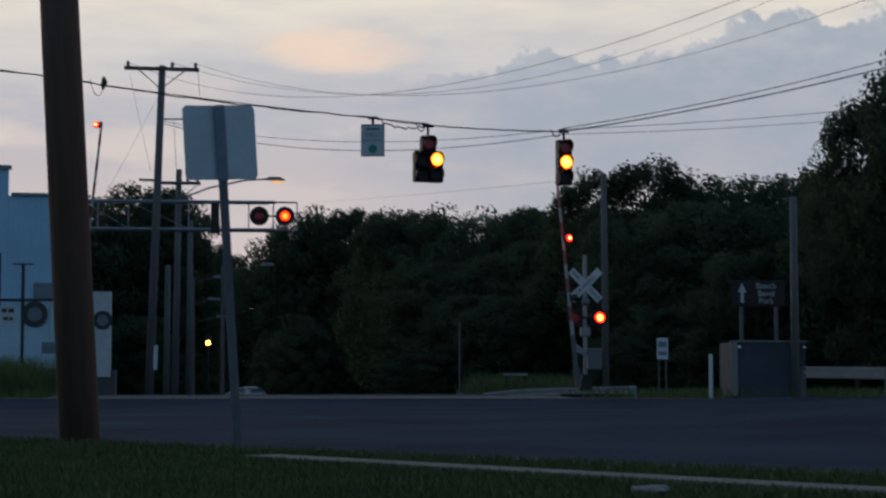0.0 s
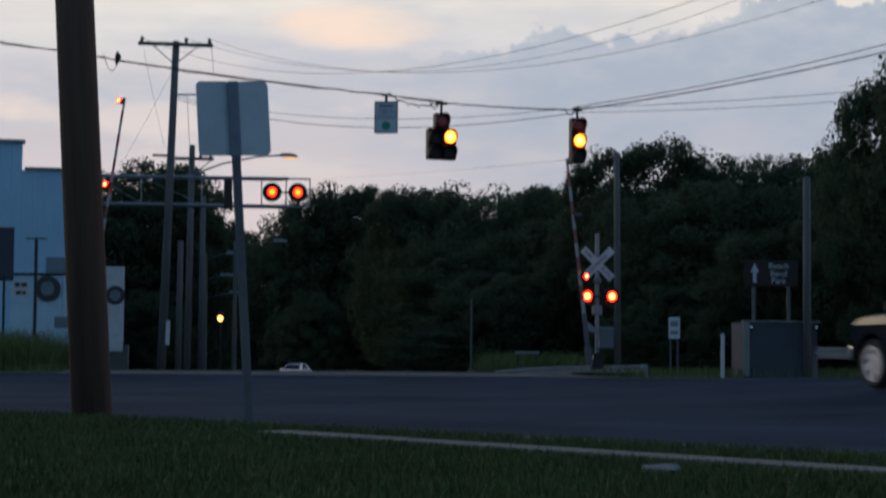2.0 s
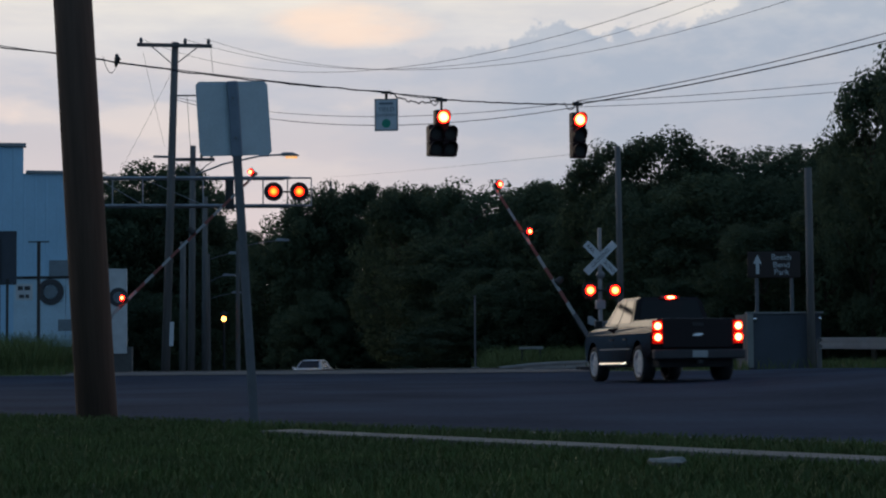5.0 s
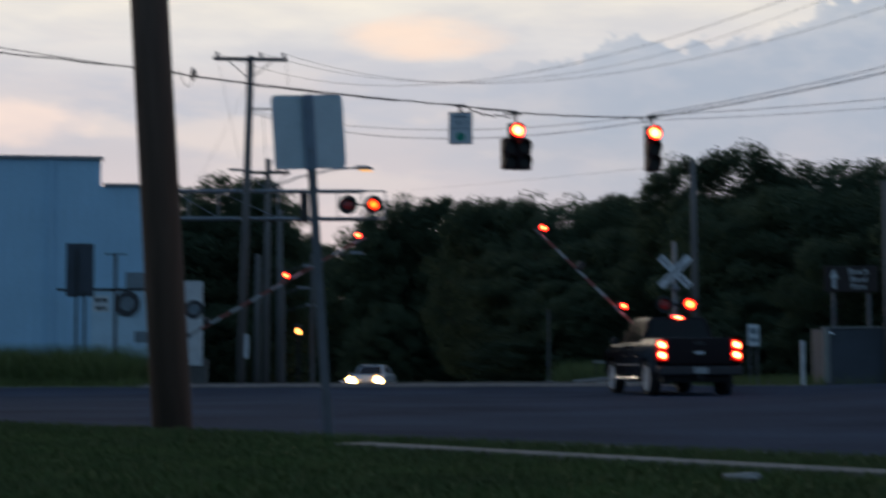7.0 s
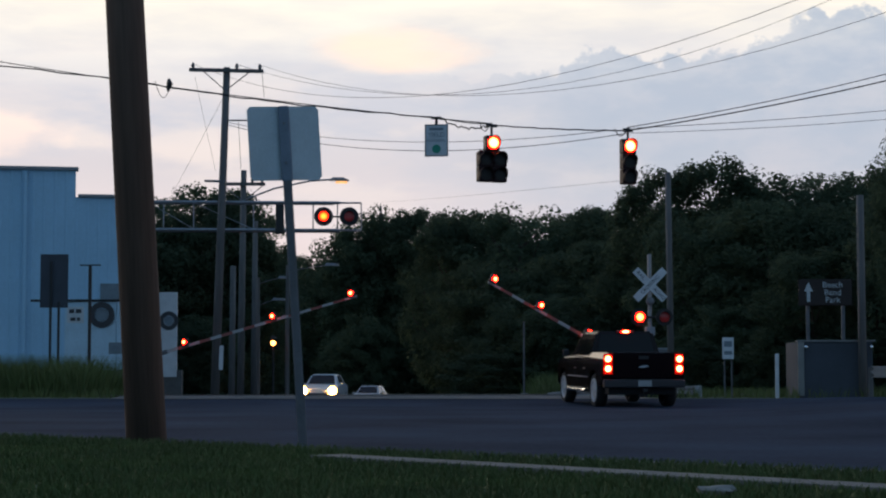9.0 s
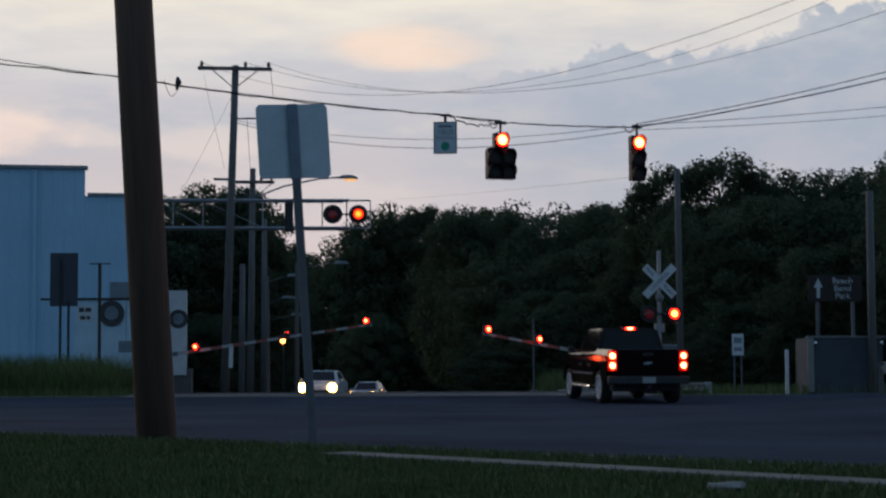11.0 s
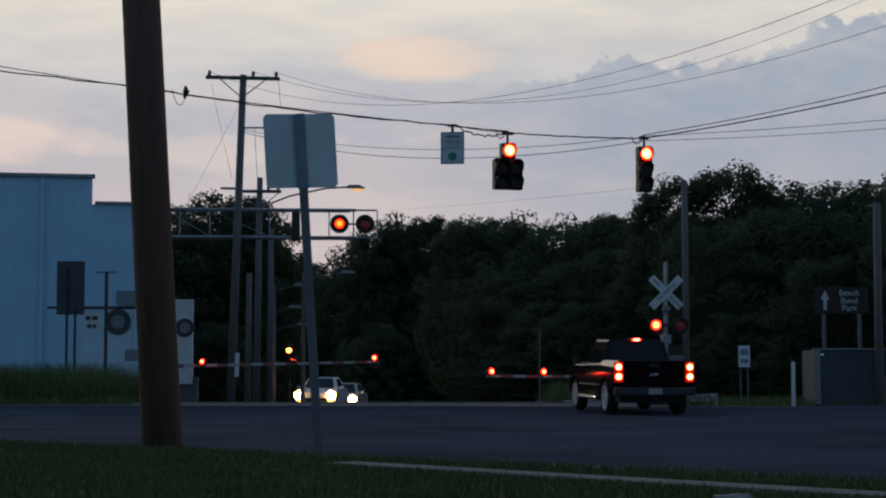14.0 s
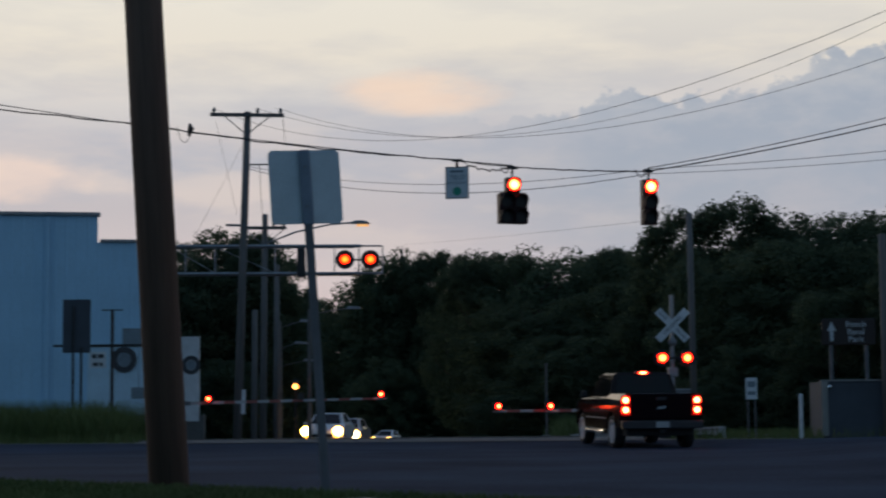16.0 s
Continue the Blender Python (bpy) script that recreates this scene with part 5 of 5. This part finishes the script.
def passenger_car(m, paint, label, tail=False):
    """A car with its nose at the origin, +y forward."""
    ob = empty("passenger_car", m, label, "car", "waiting cars")
    s_ = ([(-4.5, 0.35), (-4.0, 0.28)] + arc(-3.65, 0.32, 0.36, 175, 5, 8) + [(-3.2, 0.24), (-1.4, 0.24)] +
          arc(-0.95, 0.32, 0.36, 175, 5, 8) + [(-0.45, 0.26), (-0.05, 0.32), (0.0, 0.58), (-0.12, 0.76), (-1.25, 0.96), (-4.35, 0.98),
                                               (-4.52, 0.8)])
    part("body", prism(s_, "x", -0.88, 0.88, 0.07), paint, ob)
    part("cabin", loft((-4.25, -1.15, 0.80, 0.95), (-3.6, -2.0, 0.60, 1.47), 0.07), paint, ob)
    part("windscreen", pane(on_face((0.8, -1.15, 0.95), (-0.8, -1.15, 0.95), (-0.6, -2.0, 1.47), (0.6, -2.0, 1.47), 0.07, 0.93, 0.08, 0.9)),
         M_GLASS, ob, "dark windscreen")
    part("rear_window", pane(on_face((-0.8, -4.25, 0.95), (0.8, -4.25, 0.95), (0.6, -3.6, 1.47), (-0.6, -3.6, 1.47), 0.1, 0.9, 0.12, 0.88)),
         M_GLASS, ob)
    for s in (-1, 1):
        f = [(s * 0.8, -4.25, 0.95), (s * 0.8, -1.15, 0.95), (s * 0.6, -2.0, 1.47), (s * 0.6, -3.6, 1.47)]
        if s < 0:
            f = [f[1], f[0], f[3], f[2]]
        for u0, u1 in ((0.22, 0.48), (0.52, 0.78)):
            part("side_window", pane(on_face(*f, u0, u1, 0.1, 0.86)), M_GLASS, ob)
        part("mirror", box(s * 0.97 - 0.09, s * 0.97 + 0.09, -1.55, -1.42, 0.92, 1.06, 0.03), paint, ob)
        lamp = part("headlamp", box(s * 0.70 - 0.17, s * 0.70 + 0.17, -0.12, 0.02, 0.58, 0.74, 0.03), M_LENS_CLEAR, ob)
        if not tail:
            # disc wider than its lamp: the flare is put into size and orange rim
            part("headlight", disc(0.22, -0.004, 0.004, 18, 0.03), G_HEAD, lamp, "glowing headlight, widened by its flare",
                 m=pose(s * 0.72, 0.04, 0.67, 0, 0, 180))
            part("fog_lamp", disc(0.085, -0.004, 0.004, 12, 0.02), G_FOG, lamp, "small amber lamp",
                 m=pose(s * 0.66, 0.02, 0.42, 0, 0, 180))
        part("tail_lamp", box(s * 0.72 - 0.13, s * 0.72 + 0.13, -4.55, -4.44, 0.72, 0.86, 0.02), G_BRAKE if tail else M_LENS_RED, ob)
    part("grille", box(-0.5, 0.5, -0.05, 0.015, 0.40, 0.54, 0.02), M_DARK, ob)
    part("underbody", box(-0.7, 0.7, -4.3, -0.2, 0.16, 0.34, 0.02), M_BLACK, ob)
    for x in (-0.76, 0.76):
        for y in (-0.95, -3.65):
            wheel(ob, x, y, 0.32, 0.2, M_SILVER)
    return ob


CAR_A = passenger_car(pose(-9.2, 80, -0.8, 0, 0, 174), M_CARWHITE, "white car with glowing headlights waiting at the gate")
CAR_B = passenger_car(pose(-9.3, 92, -1.1, 0, 0, 172), M_SILVER, "silver car with glowing headlights queueing behind the first")
CAR_C = passenger_car(pose(-9.0, 115, -1.4, 0, 0, 172), M_CARWHITE, "white car coming up the road behind")
CAR_D = passenger_car(pose(-11, 106, -1.4, 0, 0, 20), M_CARGREY, "grey car driving away with red tail lamps", True)


def between(rows, t):
    for a, b in zip(rows, rows[1:]):
        if t <= b[0]:
            u = (t - a[0]) / (b[0] - a[0])
            return [p + (q - p) * u for p, q in zip(a, b)]
    return rows[-1]


def move_vehicles():
    rows = [(0.0, 17.6, 14.6, 25), (1.0, 13.4, 20.2, 22), (1.5, 10.9, 22.0, 19.5), (2.0, 8.70, 24.7, 17), (2.4, 8.04, 27.4, 15),
            (3.0, 6.93, 29.5, 12.7), (3.6, 6.02, 32.0, 12.4), (4.5, 5.19, 35.2, 12.1), (5.5, 4.53, 37.9, 11.9), (7.0, 3.70, 40.4, 11.3), (8.5, 3.29, 42.1, 10.9),
            (9.4, 3.10, 42.5, 10.8), (10.4, 3.06, 42.6, 10.8), (16.0, 3.06, 42.6, 10.8)]
    def standing(x, y, a):
        """On the street with all wheels, its nose up or down with the slope."""
        s, c = math.sin(radians(a)), math.cos(radians(a))
        z0, z1 = (street_z(x - s * d, y + c * d) for d in (0.96, 4.21))
        rise = (z1 - z0) / 3.25
        return pose(x, y, z0 - 0.96 * rise, math.degrees(math.atan(rise)), 0, a)
    walk(truck, [(t, standing(x, y, a)) for t, x, y, a in rows])
    # rolling wheels
    t = 0.0
    spin = [(0.0, 0.0)]
    while t < 10.4:
        p, q = between(rows, t), between(rows, t + 1 / 15)
        t += 1 / 15
        spin.append((t, spin[-1][1] - math.degrees(math.hypot(q[1] - p[1], q[2] - p[2]) / 0.39)))
    spin.append((16.0, spin[-1][1]))
    for w in TRUCK_WHEELS:
        home = w.location.copy()
        walk(w, [(t, pose(*home, a)) for t, a in spin])

    for car, path in (
            (CAR_A, [(0, -19.4, 175, 166), (0.5, -17.6, 169, 166), (1.0, -16.2, 163, 167), (1.5, -14.9, 157, 168), (3.2, -12.0, 132, 170), (5.5, -9.0, 105, 172), (7.0, -8.7, 94, 175),
                     (8.5, -9.1, 89, 177), (11.0, -9.45, 85.5, 178), (12.5, -9.42, 82.6, 178), (14.0, -9.25, 80.4, 178), (16.0, -9.2, 80, 178)]),
            (CAR_B, [(0, -60, 275, 164), (4, -38, 200, 160), (5.5, -27, 172, 160), (7.0, -15, 145, 164), (8.5, -9.6, 124, 172), (11.0, -9.5, 111, 176), (12.5, -9.2, 95, 177),
                     (14.5, -9.35, 91, 177), (16.0, -9.4, 90, 177)]),
            (CAR_C, [(0, -82, 390, 168), (6, -62, 300, 164), (11.0, -38, 222, 162), (13.0, -25, 194, 164), (14.5, -17.2, 175, 168), (16.0, -13.6, 165, 171)]),
            (CAR_D, [(0, -20, 166, 50), (1.0, -38, 180, 40), (3, -52, 215, 26), (8, -62, 275, 18), (16, -100, 390, 16)])):
        walk(car, [(t, pose(x, y, ground_z(y), 0, 0, a)) for t, x, y, a in path])


# ---- movement ----
def motions():
    def toggles(part_ob, spans, home, end=16.0):
        """Rows that push a lit lens out while its lamp is on and back while it is off."""
        loc = home
        on = lambda t: any(a <= t < b for a, b in spans)
        rows = [(0.0, Matrix.Translation(loc + Vector((0, LIT if on(0.0) else UNLIT, 0))))]
        for t in sorted({t for s in spans for t in s}):
            if 0.04 < t < end - 0.04:
                rows.append((t - 1 / 30, rows[-1][1]))
                rows.append((t, Matrix.Translation(loc + Vector((0, LIT if on(t + 0.001) else UNLIT, 0)))))
        rows.append((end, rows[-1][1]))
        walk(part_ob, rows)

    for k, spans in (("y1", [(-1, 2.93)]), ("y2", [(-1, 2.93)]), ("r1", [(2.93, 99)]), ("r2", [(2.93, 99)])):
        toggles(SIG[k], spans, SIG[k].location.copy())
    left = [(0.1 + 1.215 * k, 0.83 + 1.215 * k) for k in range(-1, 15)]
    right = [(0.7075 + 1.215 * k, 1.435 + 1.215 * k) for k in range(-2, 15)]
    for k, spans in (("r_l", left), ("l_l", left), ("r_r", right), ("l_r", right)):
        toggles(GATE[k], spans, GATE[k].location.copy())
    mids = [(-0.1, 0.6), (1.15, 1.85), (2.35, 3.05), (3.6, 4.2), (4.85, 5.4), (6.05, 6.65), (7.2, 7.85), (8.4, 9.0), (9.7, 10.3),
            (10.95, 11.7), (12.25, 12.9), (13.4, 14.1), (14.72, 15.3), (15.88, 99)]
    lows = [(a[1], b[0]) for a, b in zip(mids, mids[1:])]
    mids, lows = ([(a - 0.07, b + 0.06) for a, b in spans] for spans in (mids, lows))
    for glows, mid, low in ((GATE["arm_r_glow"], mids, lows), (GATE["arm_l_glow"], lows, mids)):
        toggles(glows[1], mid, glows[1].location.copy() + Vector((0, 0.03, 0)))
        toggles(glows[2], low, glows[2].location.copy() + Vector((0, 0.03, 0)))

    # gate arms: angle above the level
    right_arm = [(0, 83.5), (1.7, 83.5), (2.0, 82.3), (2.2, 80.3), (2.4, 76.7), (2.6, 74.6), (2.8, 73.1), (3.0, 72), (3.2, 69.5),
                 (5.3, 53), (5.5, 52.2), (6.1, 46), (7.0, 40), (7.5, 36), (8.3, 29.5), (8.7, 27.8), (10.8, 10.3), (11.0, 9.4),
                 (11.6, 5), (12.0, 3.3), (12.5, 1.8), (13.2, 0.3), (16, 0.0)]
    left_arm = [(0, 83.5), (1.6, 83.2), (2.0, 81), (2.4, 70.5), (2.8, 62.5), (3.2, 57.5), (5.3, 39), (5.5, 37.5), (7.0, 26.4), (8.7, 16.2),
                (10.8, 7.8), (11.0, 7.4), (12.5, 3.4), (13.5, 1.2), (16, 0.8)]
    home = GATE["arm_r"].location.copy()
    walk(GATE["arm_r"], [(t, pose(*home, 0, a, 22)) for t, a in right_arm])
    home = GATE["arm_l"].location.copy()
    walk(GATE["arm_l"], [(t, pose(*home, 0, -a, -22)) for t, a in left_arm])

    move_vehicles()


motions()
